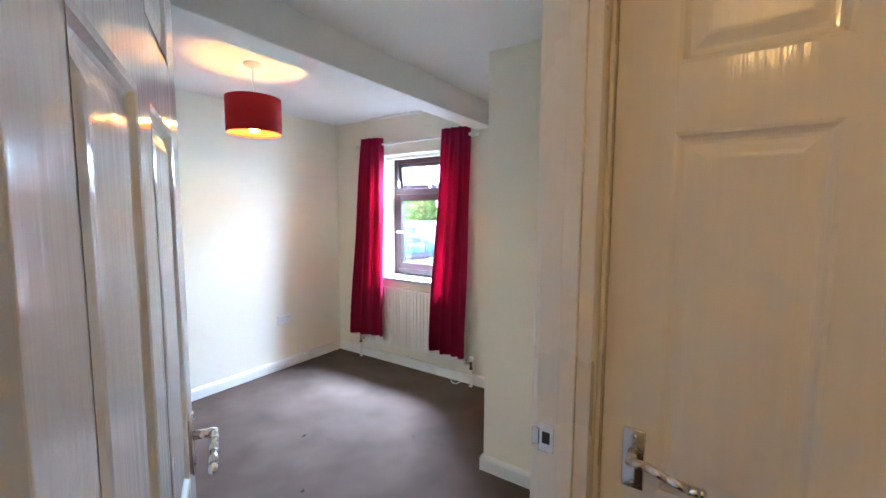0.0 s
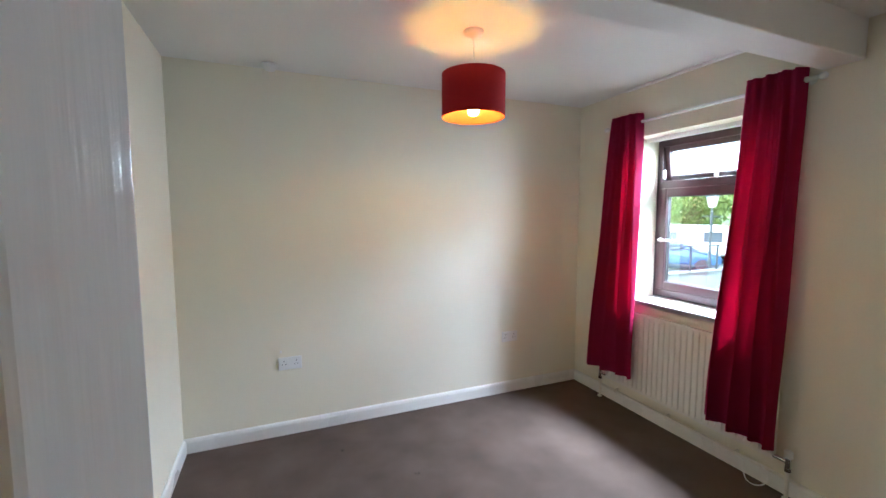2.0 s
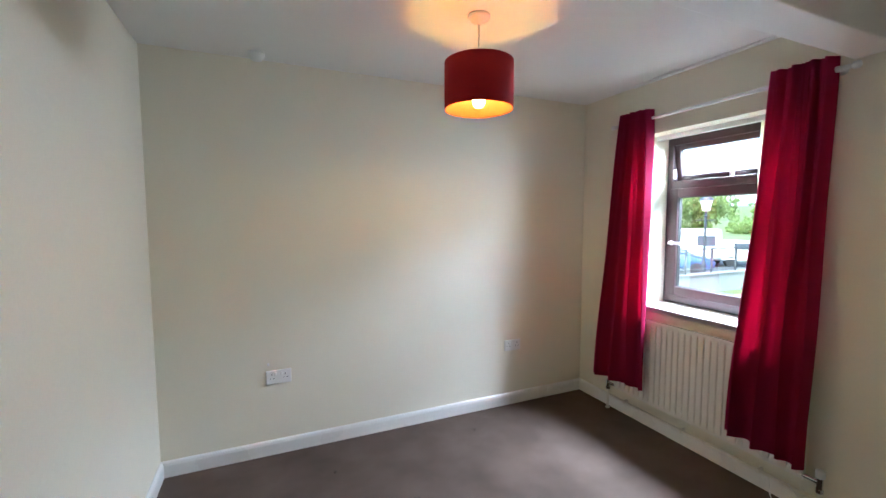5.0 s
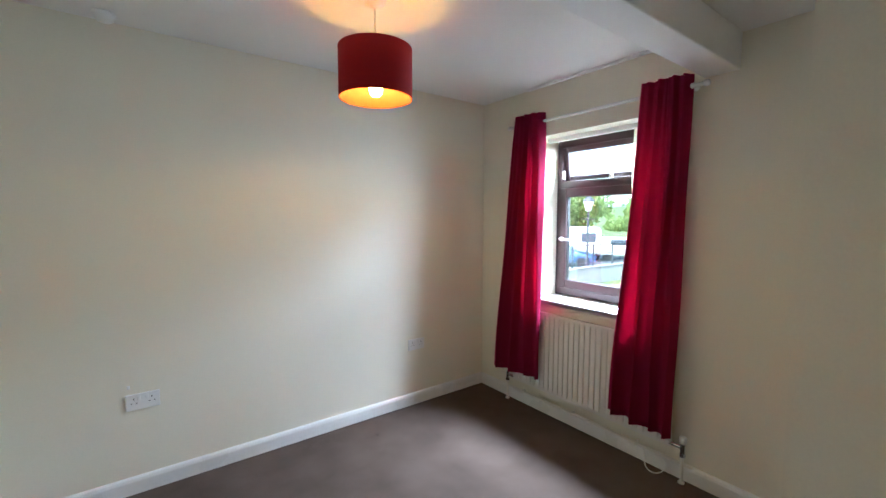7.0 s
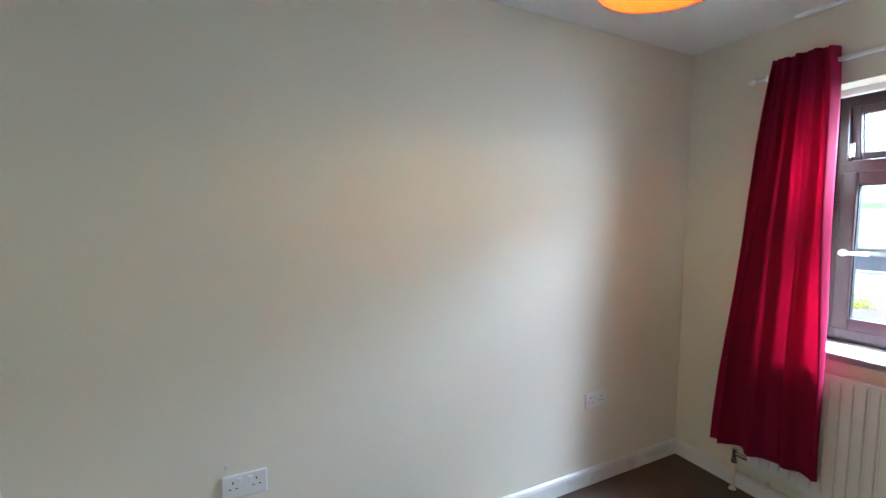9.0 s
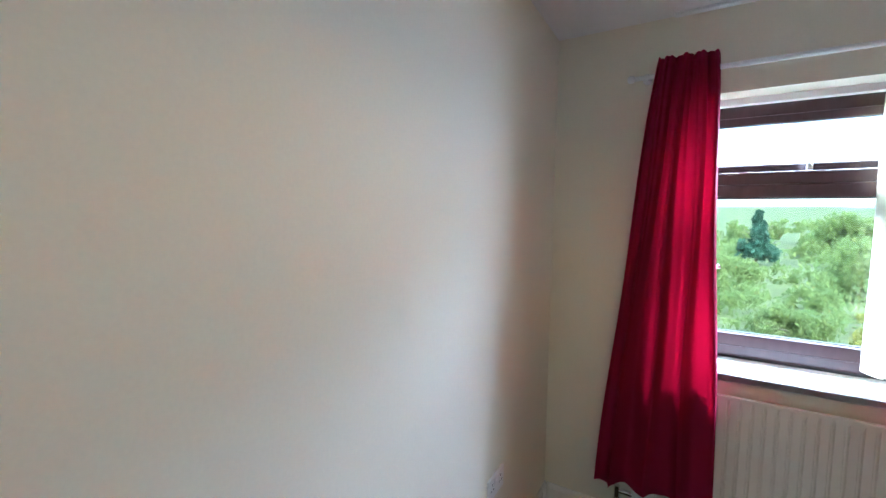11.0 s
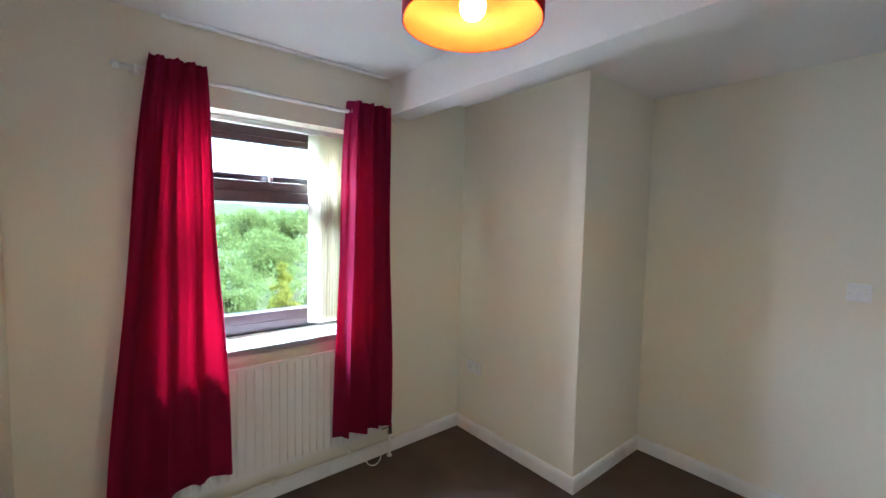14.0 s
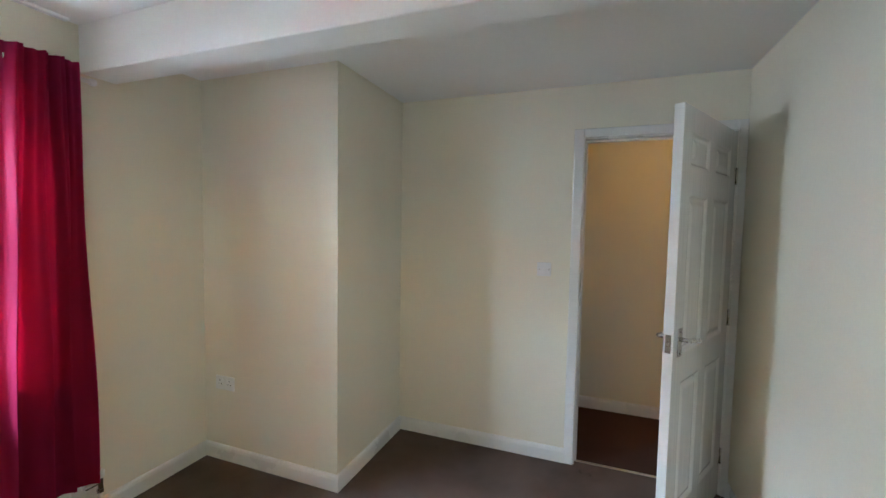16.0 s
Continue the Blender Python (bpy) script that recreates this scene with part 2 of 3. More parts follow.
def lever(parent, m, side):
    """A chrome lever handle on its backplate: on the plane y = 0, facing -y, lever towards side (+1 or -1) in x."""
    def plate(bm):
        put_box(bm, (-0.021, -0.007, -0.062), (0.021, 0, 0.062), 0.003)
        for z in (-0.048, 0.048):
            put_lathe(bm, [(0.004, 0), (0.004, 0.002)], 10, Matrix.Translation((0, -0.007, z)) @ Matrix.Rotation(radians(90), 4, 'X'))
    def grip(bm):
        put_tube(bm, (0, -0.006, 0.015), (0, -0.048, 0.015), 0.010, 0.009, 16)
        pts = [(0, 0.015), (0.03, 0.014), (0.065, 0.004), (0.10, -0.004), (0.118, -0.002)]
        for (a, za), (b, zb) in zip(pts, pts[1:]):
            put_tube(bm, (side * a, -0.045, za), (side * b, -0.045, zb), 0.0088, 0.0085, 14)
            bmesh.ops.create_uvsphere(bm, u_segments=12, v_segments=8, radius=0.0088, matrix=Matrix.Translation((side * b, -0.045, zb)))
    for nm, fn in (("backplate", plate), ("lever_handle", grip)):
        ob = shape(nm, fn, M_CHROME, parent)
        ob.matrix_local = m
        tagged(ob, "chrome door handle part")


def panel_door(name, width, height, label):
    """A six-panel door leaf: hinge edge at the origin, running along +x, thickness along -y."""
    t = 0.04
    root = new(name)
    tagged(root, label, "door")
    st, mid = 0.105, 0.095
    rails = [(0.0, 0.20), (0.80, 0.93), (1.62, 1.745), (height - 0.105, height)]
    box("core", (0.02, -0.0145, 0.02), (width - 0.02, -t + 0.0145, height - 0.02), M_DOOR, 0, root)
    for x0, x1 in ((0, st), (width / 2 - mid / 2, width / 2 + mid / 2), (width - st, width)):
        inner = 0 < x0 and x1 < width
        if not inner:
            box("stile", (x0, 0, 0), (x1, -t, height), M_DOOR, 0.0015, root)
        else:
            for (a, b), (c, d) in zip(rails, rails[1:]):
                box("muntin", (x0, 0, b - 0.004), (x1, -t, c + 0.004), M_DOOR, 0.0015, root)
    for z0, z1 in rails:
        box("rail", (st - 0.004, -0.0004, z0), (width - st + 0.004, -t + 0.0004, z1), M_DOOR, 0.0015, root)
    for (a, b), (c, d) in zip(rails, rails[1:]):
        for x0, x1 in ((st, width / 2 - mid / 2), (width / 2 + mid / 2, width - st)):
            def field(bm, x0=x0, x1=x1, b=b, c=c):
                # moulded edge: ogee down into a groove, then up to a raised field
                steps = [(-0.003, 0.0006), (0.004, -0.0012), (0.010, -0.007), (0.015, -0.0095), (0.021, -0.0098), (0.027, -0.0085), (0.040, -0.0040), (0.046, -0.0028), (0.050, -0.0025)]
                for s, y in ((1, 0.0), (-1, -t)):
                    rings = [[bm.verts.new((x, y + s * d, z)) for x, z in ((x0 + i, b + i), (x1 - i, b + i), (x1 - i, c - i), (x0 + i, c - i))] for i, d in steps]
                    for o, i in zip(rings, rings[1:]):
                        for k in range(4):
                            bm.faces.new((o[k], o[(k + 1) % 4], i[(k + 1) % 4], i[k]))
                    bm.faces.new(rings[-1])
            shape("raised_panel", field, M_DOOR, root, False)
    lever(root, pose(width - 0.062, -t, 0.985), -1)
    lever(root, pose(width - 0.062, 0, 0.985, 0, 0, 180), 1)
    box("latch_plate", (width, -0.008, 0.945), (width + 0.002, -t + 0.008, 1.025), M_CHROME, 0.0006, root)
    box("latch_bolt", (width, -0.014, 0.975), (width + 0.010, -t + 0.014, 0.995), M_CHROME, 0.003, root)
    return root


# the leaf stands open into the room, hung at the far jamb
bed_door = panel_door("panel_door", 0.772, 1.992, "white glossy six-panel door standing open into the room")
bed_door.matrix_basis = pose(DX1 + 0.004, YD + 0.012, 0.012, 0, 0, 61.5)
for hz in (0.22, 1.0, 1.76):
    def knuckle(bm, hz=hz):
        put_tube(bm, (0.0, 0.004, hz - 0.045), (0.0, 0.004, hz + 0.045), 0.006, None, 12)
        put_box(bm, (0.0, 0.0008, hz - 0.045), (0.03, 0.002, hz + 0.045))
    tagged(shape("hinge", knuckle, M_CHROME, bed_door), "metal butt hinge")
hall_door = panel_door("panel_door", 0.7535, 1.992, "white six-panel hall door, closed in its frame")
hall_door.matrix_basis = pose(XE + 0.052, -3.929, 0.012, 0, 0, 90) @ pose(0, 0.04, 0)
structure(boxes("door_2_frame", [((XE + 0.004, YH - 0.001, 0), (XE - 0.010, YH - 0.009, DZ + 0.05)), ((XE + 0.1, -3.94, 0), (XE - 0.016, -3.962, DZ + 0.05)),
                                 ((XE + 0.056, YH - 0.001, 0), (XE + 0.075, YH - 0.03, DZ)), ((XE + 0.004, YH - 0.001, DZ + 0.003), (XE - 0.016, -3.962, DZ + 0.05))], M_WHITE, 0.002),
          "white painted frame of the hall door", "door frame")

def strike(bm):
    put_box(bm, (DX0 - 0.0015, YD - 0.002, 1.0), (DX0, YD - 0.034, 1.06), 0.0005)
    put_box(bm, (DX0 - 0.004, YD + 0.012, 1.012), (DX0, YD - 0.004, 1.048), 0.0015)
sp = shape("strike_plate", strike, M_CHROME, None, False)
tagged(sp, "small chrome strike plate on the door lining", "strike plate")
box("slot", (DX0 - 0.0024, YD - 0.01, 1.018), (DX0 - 0.0012, YD - 0.026, 1.042), M_DARK, 0, sp)


def door_stop(bm):
    put_lathe(bm, [(0.016, 0), (0.016, 0.006), (0.009, 0.012), (0.009, 0.028), (0.014, 0.03), (0.014, 0.042), (0.010, 0.045)], 16,
              Matrix.Translation((-2.88, YF + 0.017, 0.05)) @ Matrix.Rotation(radians(-90), 4, 'X'))
tagged(shape("door_stop", door_stop, M_CHROME), "small metal door stop on the hall skirting", "door stop")

# window: brown frame with a fixed casement below and a top-hung vent
FX0, FX1 = 0.245, 0.305
win = new("window_1")
structure(win, "dark brown framed window with an open top vent", "window")
FW = 0.055
TR0, TR1 = 1.645, 1.72
boxes("outer_frame", [((FX0, WY0 - 0.012, WZ0 + 0.012), (FX1, WY0 - 0.012 - FW * 0.6, WZ1 - 0.012)), ((FX0, WY1 + 0.012, WZ0 + 0.012), (FX1, WY1 + 0.012 + FW * 0.6, WZ1 - 0.012)),
                      ((FX0 + 0.001, WY0 - 0.012, WZ0 + 0.012), (FX1 - 0.001, WY1 + 0.012, WZ0 + 0.07)), ((FX0 + 0.001, WY0 - 0.012, WZ1 - 0.012), (FX1 - 0.001, WY1 + 0.012, WZ1 - 0.058)),
                      ((FX0 + 0.001, WY0 - 0.012, TR0 + 0.012), (FX1 - 0.001, WY1 + 0.012, TR1))], M_BROWN, 0.003, win)
structure(boxes("window_1_surround", [((FX0 + 0.005, WY0, WZ0), (FX1, WY0 - 0.012, WZ1)), ((FX0 + 0.005, WY1, WZ0), (FX1, WY1 + 0.012, WZ1)),
                                      ((FX0 + 0.005, WY0 - 0.012, WZ1), (FX1, WY1 + 0.012, WZ1 - 0.012)), ((FX0 + 0.005, WY0 - 0.012, WZ0), (FX1, WY1 + 0.012, WZ0 + 0.012))], M_GASKET),
          "dark seal round the window frame", "seal")


def sash(name, y0, y1, z0, z1, w):
    """A sash about its own origin at the top edge: frame, glass and gasket."""
    h = z1 - z0
    root = new(name)
    root.parent = win
    boxes("sash_frame", [((-0.03, 0, 0), (0.028, -w, -h)), ((-0.03, y1 - y0, 0), (0.028, y1 - y0 + w, -h)),
                         ((-0.029, -w, 0), (0.027, y1 - y0 + w, -w)), ((-0.029, -w, -h), (0.027, y1 - y0 + w, -h + w))], M_BROWN, 0.006, root)
    boxes("gasket", [((-0.012, -w, -w), (0.012, -w - 0.004, -h + w)), ((-0.012, y1 - y0 + w, -w), (0.012, y1 - y0 + w + 0.004, -h + w)),
                     ((-0.012, -w, -w), (0.012, y1 - y0 + w, -w - 0.004)), ((-0.012, -w, -h + w), (0.012, y1 - y0 + w, -h + w + 0.004))], M_GASKET, 0, root)
    g = box("pane", (-0.003, -w + 0.002, -w + 0.002), (0.003, y1 - y0 + w - 0.002, -h + w - 0.002), M_GLASS, 0, root)
    g.visible_shadow = False
    return root


s1 = sash("casement", WY0 - 0.030, WY1 + 0.030, WZ0 + 0.06, TR0 + 0.02, 0.062)
s1.matrix_basis = pose(0.268, WY0 - 0.030, TR0 + 0.02)
s2 = sash("vent", WY0 - 0.030, WY1 + 0.030, TR1 - 0.01, WZ1 - 0.04, 0.05)
s2.matrix_basis = pose(0.285, WY0 - 0.030, WZ1 - 0.04, 0, -9, 0)


def win_handle(bm):
    put_lathe(bm, [(0.018, 0), (0.018, 0.008), (0.012, 0.014), (0.010, 0.03)], 16, Matrix.Translation((0.24, -0.635, 1.282)) @ Matrix.Rotation(radians(-90), 4, 'Y'))
    put_box(bm, (0.205, -0.625, 1.272), (0.218, -0.735, 1.290), 0.005)
tagged(shape("window_handle", win_handle, M_PLASTIC, win), "white window handle")


def stay(bm):
    put_box(bm, (0.235, -0.628, 1.735), (0.25, -0.646, 1.80), 0.004)
    put_box(bm, (0.225, -1.02, TR1), (0.245, -1.04, TR1 + 0.03), 0.003)
    put_tube(bm, (0.235, -1.03, TR1 + 0.02), (0.25, -1.02, TR1 + 0.105), 0.004, None, 10)
tagged(shape("vent_stay", stay, M_PLASTIC, win), "white vent stay and catch")
structure(boxes("window_1_sill", [((-0.025, WY0 + 0.0, WZ0 - 0.03), (FX0 + 0.01, WY1 - 0.0, WZ0)), ((-0.025, WY0 + 0.03, WZ0 - 0.03), (-0.0015, WY1 - 0.03, WZ0))], M_WHITE, 0.005),
          "white gloss painted window sill", "window sill")

# vertical blind drawn to one side
blind = new("vertical_blind")
tagged(blind, "cream vertical blind drawn to one side of the window", "blind")
box("headrail", (0.11, WY0 - 0.01, WZ1 - 0.03), (0.15, WY1 + 0.01, WZ1 - 0.002), M_PLASTIC, 0.003, blind)


def slat_mesh():
    bm = bmesh.new()
    n, k = 8, 24
    g = [[bm.verts.new((-0.0445 + 0.089 * i / n, 0.004 * math.sin(math.pi * i / n) + 0.0025 * math.sin(j * 0.35), -1.10 * j / k)) for i in range(n + 1)] for j in range(k + 1)]
    for j in range(k):
        for i in range(n):
            bm.faces.new((g[j][i], g[j][i + 1], g[j + 1][i + 1], g[j + 1][i]))
    bmesh.ops.solidify(bm, geom=bm.faces[:], thickness=0.0009)
    return finish(bm, "slat", M_SLAT, True)


sm = slat_mesh()
for k in range(12):
    s = new("slat", sm)
    s.parent = blind
    s.matrix_basis = pose(0.128, -1.243 - 0.017 * k, WZ1 - 0.032, 0, 0, random.uniform(-5, 5) + (22 if k == 0 else 8))

# curtain pole and curtains
PX, PZ = -0.044, 2.124
pole = new("curtain_pole")
pole.location = (PX, -1.022, PZ)
tagged(pole, "thin white metal curtain pole above the window", "curtain pole")


def rod(bm):
    put_tube(bm, (0, 0.665, 0), (0, -0.675, 0), 0.0105, None, 20)
shape("rod", rod, M_PLASTIC, pole)
for s in (1, -1):
    def finial(bm, s=s):
        put_lathe(bm, [(0.0105, 0), (0.016, 0.003), (0.0165, 0.02), (0.012, 0.027), (0.004, 0.03)], 18, Matrix.Translation((0, s * 0.665, 0)) @ Matrix.Rotation(radians(-90 * s), 4, 'X'))
    shape("finial", finial, M_PLASTIC, pole)
    def bracket(bm, s=s):
        put_lathe(bm, [(0.02, 0), (0.02, 0.005), (0.008, 0.008), (0.007, 0.040)], 16, Matrix.Translation((0.044, s * 0.615, 0)) @ Matrix.Rotation(radians(-90), 4, 'Y'))
        put_lathe(bm, [(0.014, -0.008), (0.014, 0.008)], 16, Matrix.Translation((0, s * 0.615, 0)) @ Matrix.Rotation(radians(90), 4, 'X'))
    shape("bracket", bracket, M_PLASTIC, pole)


def curtain(top, bottom, folds, seed, z1, depth_top, depth_hem, inner, curls):
    """Eyelet curtain between two spans of y at its head and its hem."""
    rnd = random.Random(seed)
    ph = [rnd.uniform(-0.5, 0.5) for _ in range(6)]
    nu, nv = folds * 26, 44
    ztop, zbot = PZ + 0.058, z1
    def surf(u, v):
        w = v * v * (3 - 2 * v)
        a, b = top[0] + (bottom[0] - top[0]) * (v ** 0.85), top[1] + (bottom[1] - top[1]) * (v ** 0.85)
        uu = u + 0.028 * math.sin(6.3 * u + ph[0]) + v * 0.045 * math.sin(9 * u + ph[1])
        th = 2 * math.pi * folds * uu + 0.9 * w * math.sin(4 * u + ph[2])
        amp = 0.020 + 0.020 * w + 0.008 * w * math.sin(7 * u + ph[3])
        fine = 0.009 * math.sin(2.6 * th + ph[4]) * (1 - 0.5 * w)
        x = (depth_top[0] + (depth_top[1] - depth_top[0]) * u) * (1 - w) + (depth_hem[0] + (depth_hem[1] - depth_hem[0]) * u) * w + amp * math.sin(th) + fine + 0.006 * math.sin(13 * u + 5 * v + ph[4]) * v
        for edge in curls:
            x += 0.055 * (1 - 0.5 * w) * max(0.0, 1 - abs(u - edge) / 0.12) ** 2
        y = a + (b - a) * u + 0.014 * w * math.cos(th) + 0.005 * math.sin(9 * v + ph[5] + 11 * u)
        z = ztop + (zbot - ztop) * v + (0.004 * math.sin(th + 1) if v == 0 else 0) - 0.020 * v ** 10 * abs(math.sin(th / 2 + 0.8)) + 0.03 * v * (u - 0.5) * (1 if seed == 1 else -1)
        return (x, y, z)
    bm = bmesh.new()
    g = [[bm.verts.new(surf(i / nu, j / nv)) for i in range(nu + 1)] for j in range(nv + 1)]
    for j in range(nv):
        for i in range(nu):
            bm.faces.new((g[j][i], g[j][i + 1], g[j + 1][i + 1], g[j + 1][i]))
    bmesh.ops.recalc_face_normals(bm, faces=bm.faces[:])
    ob = new("curtain", finish(bm, "curtain", M_CURTAIN, True))
    thick = ob.modifiers.new("thickness", 'SOLIDIFY')
    thick.thickness, thick.offset = 0.0022, 0.0
    tagged(ob, "crimson cotton eyelet curtain hanging in soft folds", "curtain", "curtains at the window")
    bmr = bmesh.new()
    put_lathe(bmr, [(0.016, -0.003), (0.024, -0.003), (0.025, 0.0), (0.024, 0.003), (0.016, 0.003)], 18)
    ring = finish(bmr, "eyelet", M_PLASTIC, True)
    e = new("eyelet", ring)
    e.parent = ob
    e.matrix_basis = pose(PX, top[inner] + (0.006 if inner else -0.006), PZ, 90, 0, 12)
    if seed == 2:
        e2 = new("eyelet", ring)
        e2.parent = ob
        e2.matrix_basis = pose(PX, top[1] + 0.02, PZ, 90, 0, -12)
    return ob


curtain((-0.455, -0.668), (-0.285, -0.752), 4, 1, 0.285, (-0.090, -0.086), (-0.121, -0.118), 1, (1,))
curtain((-1.375, -1.630), (-1.275, -1.648), 4, 2, 0.275, (-0.090, -0.086), (-0.142, -0.116), 0, (0, 1))

# radiator under the window
rad = new("radiator")
rad.location = (0, -1.02, 0)
tagged(rad, "white enamelled single panel radiator below the window", "radiator")


def rad_panel(bm):
    prof = []
    n = 29
    y0, y1 = 0.59, -0.59
    for k in range(n):
        c = y0 + (y1 - y0) * (k + 0.5) / n
        for dy, dx in ((0.0165, 0), (0.007, 0), (0.003, 0.009), (-0.003, 0.009), (-0.007, 0)):
            prof.append((c + dy, -0.062 + dx))
    zs = [(0.199, 0), (0.224, 1), (0.728, 1), (0.753, 0)]
    rows = []
    for z, f in zs:
        rows.append([bm.verts.new((-0.062 + (x + 0.062) * f, y, z)) for y, x in prof])
    for a, b in zip(rows, rows[1:]):
        for k in range(len(prof) - 1):
            bm.faces.new((a[k], a[k + 1], b[k + 1], b[k]))
shape("front_panel", rad_panel, M_RAD, rad, False)
boxes("body", [((-0.0605, 0.59, 0.182), (-0.038, -0.59, 0.2)), ((-0.0605, 0.59, 0.7515), (-0.038, -0.59, 0.765)),
               ((-0.0605, 0.592, 0.182), (-0.035, 0.585, 0.765)), ((-0.0605, -0.592, 0.182), (-0.035, -0.585, 0.765)), ((-0.044, 0.58, 0.195), (-0.038, -0.58, 0.755))], M_RAD, 0.002, rad)
box("wall_bracket", (-0.04, 0.4, 0.3), (0, 0.37, 0.7), M_RAD, 0.002, rad)
for s in (1, -1):
    def valve(bm, s=s):
        put_tube(bm, (-0.05, s * 0.588, 0.20), (-0.05, s * 0.655, 0.20), 0.011, None, 14)
        put_tube(bm, (-0.05, s * 0.655, 0.165), (-0.05, s * 0.655, 0.225), 0.013, None, 14)
        put_tube(bm, (-0.05, s * 0.655, 0.15), (-0.05, s * 0.655, 0.168), 0.016, None, 6)
    shape("valve", valve, M_CHROME, rad, False)
    def pipe(bm, s=s):
        put_tube(bm, (-0.05, s * 0.655, 0.0), (-0.05, s * 0.655, 0.155), 0.0085, None, 14)
        put_lathe(bm, [(0.017, 0.0), (0.017, 0.006), (0.010, 0.010)], 14, Matrix.Translation((-0.05, s * 0.655, 0)))
    shape("pipe", pipe, M_RAD, rad)
def cap(bm):
    put_lathe(bm, [(0.014, 0), (0.019, 0.006), (0.019, 0.034), (0.014, 0.04)], 18, Matrix.Translation((-0.05, -0.655, 0.222)))
shape("valve_cap", cap, M_PLASTIC, rad)


def wall_pipe(bm):
    put_tube(bm, (-0.03, -0.35, 0.098), (-0.03, -1.72, 0.098), 0.0085, None, 14)
    for y in (-0.5, -0.95, -1.4):
        put_box(bm, (-0.045, y, 0.086), (-0.0, y - 0.012, 0.111), 0.002)
tagged(shape("heating_pipe", wall_pipe, M_RAD), "white painted heating pipe along the skirting", "pipe")


def cable_loop():
    cu = bpy.data.curves.new("cable", 'CURVE')
    cu.dimensions, cu.bevel_depth, cu.bevel_resolution = '3D', 0.003, 3
    sp = cu.splines.new('BEZIER')
    pts = [(-0.05, -1.46, 0.10), (-0.10, -1.53, 0.012), (-0.07, -1.60, 0.06), (-0.04, -1.545, 0.115)]
    sp.bezier_points.add(len(pts) - 1)
    for p, c in zip(sp.bezier_points, pts):
        p.co = c
        p.handle_left_type = p.handle_right_type = 'AUTO'
    cu.materials.append(M_PLASTIC)
    tagged(new("cable", cu), "thin white cable looped below the radiator", "cable")


cable_loop()


def socket(m, gangs=2, switch=False):
    """Wall plate in the xz plane, facing -y."""
    w = 0.146 if gangs == 2 else 0.086
    root = new("light_switch" if switch else "wall_socket")
    root.matrix_basis = m
    if switch:
        tagged(root, "white plastic light switch on the wall", "switch")
    else:
        tagged(root, "white plastic double wall socket", "socket", "wall sockets")
    box("faceplate", (-w / 2, -0.010, -0.043), (w / 2, 0, 0.043), M_PLASTIC, 0.004, root)
    if switch:
        box("rocker", (-0.011, -0.0145, -0.019), (0.011, -0.009, 0.019), M_PLASTIC, 0.002, root)
        for s in (-1, 1):
            box("screw", (s * 0.030 - 0.003, -0.0112, -0.003), (s * 0.030 + 0.003, -0.0098, 0.003), M_CHROME, 0.0004, root)
        return
    for c in (-0.038, 0.038):
        box("rocker", (c * 0.45 - 0.007, -0.0145, 0.010), (c * 0.45 + 0.007, -0.009, 0.032), M_PLASTIC, 0.002, root)
        pins = [((c - 0.002, -0.0106, 0.012), (c + 0.002, -0.0096, 0.021)), ((c - 0.014, -0.0106, -0.008), (c - 0.007, -0.0096, -0.004)), ((c + 0.007, -0.0106, -0.008), (c + 0.014, -0.0096, -0.004))]
        boxes("pin_holes", pins, M_DARK, 0, root)


socket(pose(-2.388, 0, 0.488))
socket(pose(-0.687, 0, 0.47))
socket(pose(-0.17, YP, 0.487, 0, 0, 180))
socket(pose(-1.986, YD, 1.22, 0, 0, 180), 1, True)


def nail(bm):
    put_tube(bm, (-2.445, 0, 0.565), (-2.445, -0.02, 0.572), 0.003, None, 8)
    put_box(bm, (-2.451, -0.022, 0.566), (-2.439, -0.016, 0.584), 0.002)
tagged(shape("wall_clip", nail, M_PLASTIC), "tiny white clip above the socket", "clip")


def sensor(bm):
    put_lathe(bm, [(0.045, H), (0.045, H - 0.012), (0.038, H - 0.022), (0.030, H - 0.036), (0.012, H - 0.042)], 24, Matrix.Translation((-2.45, -0.10, 0)))
tagged(shape("ceiling_sensor", sensor, M_PLASTIC), "small round white ceiling sensor", "sensor")

# pendant lamp
LX, LY = -1.508, -0.957
lamp = new("pendant_lamp")
lamp.location = (LX, LY, H)
tagged(lamp, "crimson drum pendant lampshade with a gold lining, lit", "ceiling lamp")


def rose(bm):
    put_lathe(bm, [(0.05, 0), (0.05, -0.008), (0.044, -0.02), (0.020, -0.027), (0.008, -0.040)], 28)
shape("ceiling_rose", rose, M_PLASTIC, lamp)
def flex(bm):
    put_tube(bm, (0, 0, -0.03), (0, 0, -0.28), 0.0035, None, 10)
shape("flex", flex, M_PLASTIC, lamp)
ST, SB, SR = -0.208, -0.418, 0.159
def drum(r0, r1):
    def f(bm):
        n = 64
        rings = []
        for r, z in ((r0, ST), (r0, SB), (r1, SB), (r1, ST)):
            rings.append([bm.verts.new((r * math.cos(2 * math.pi * k / n), r * math.sin(2 * math.pi * k / n), z)) for k in range(n)])
        for a, b in zip(rings, rings[1:] + rings[:1]):
            for k in range(n):
                bm.faces.new((a[k], a[(k + 1) % n], b[(k + 1) % n], b[k]))
    return f
tagged(shape("shade", drum(SR, SR - 0.002), M_SHADE_OUT, lamp), "crimson cloth drum shade")
tagged(shape("shade_lining", drum(SR - 0.0025, SR - 0.004), M_GOLD, lamp), "gold inner lining")
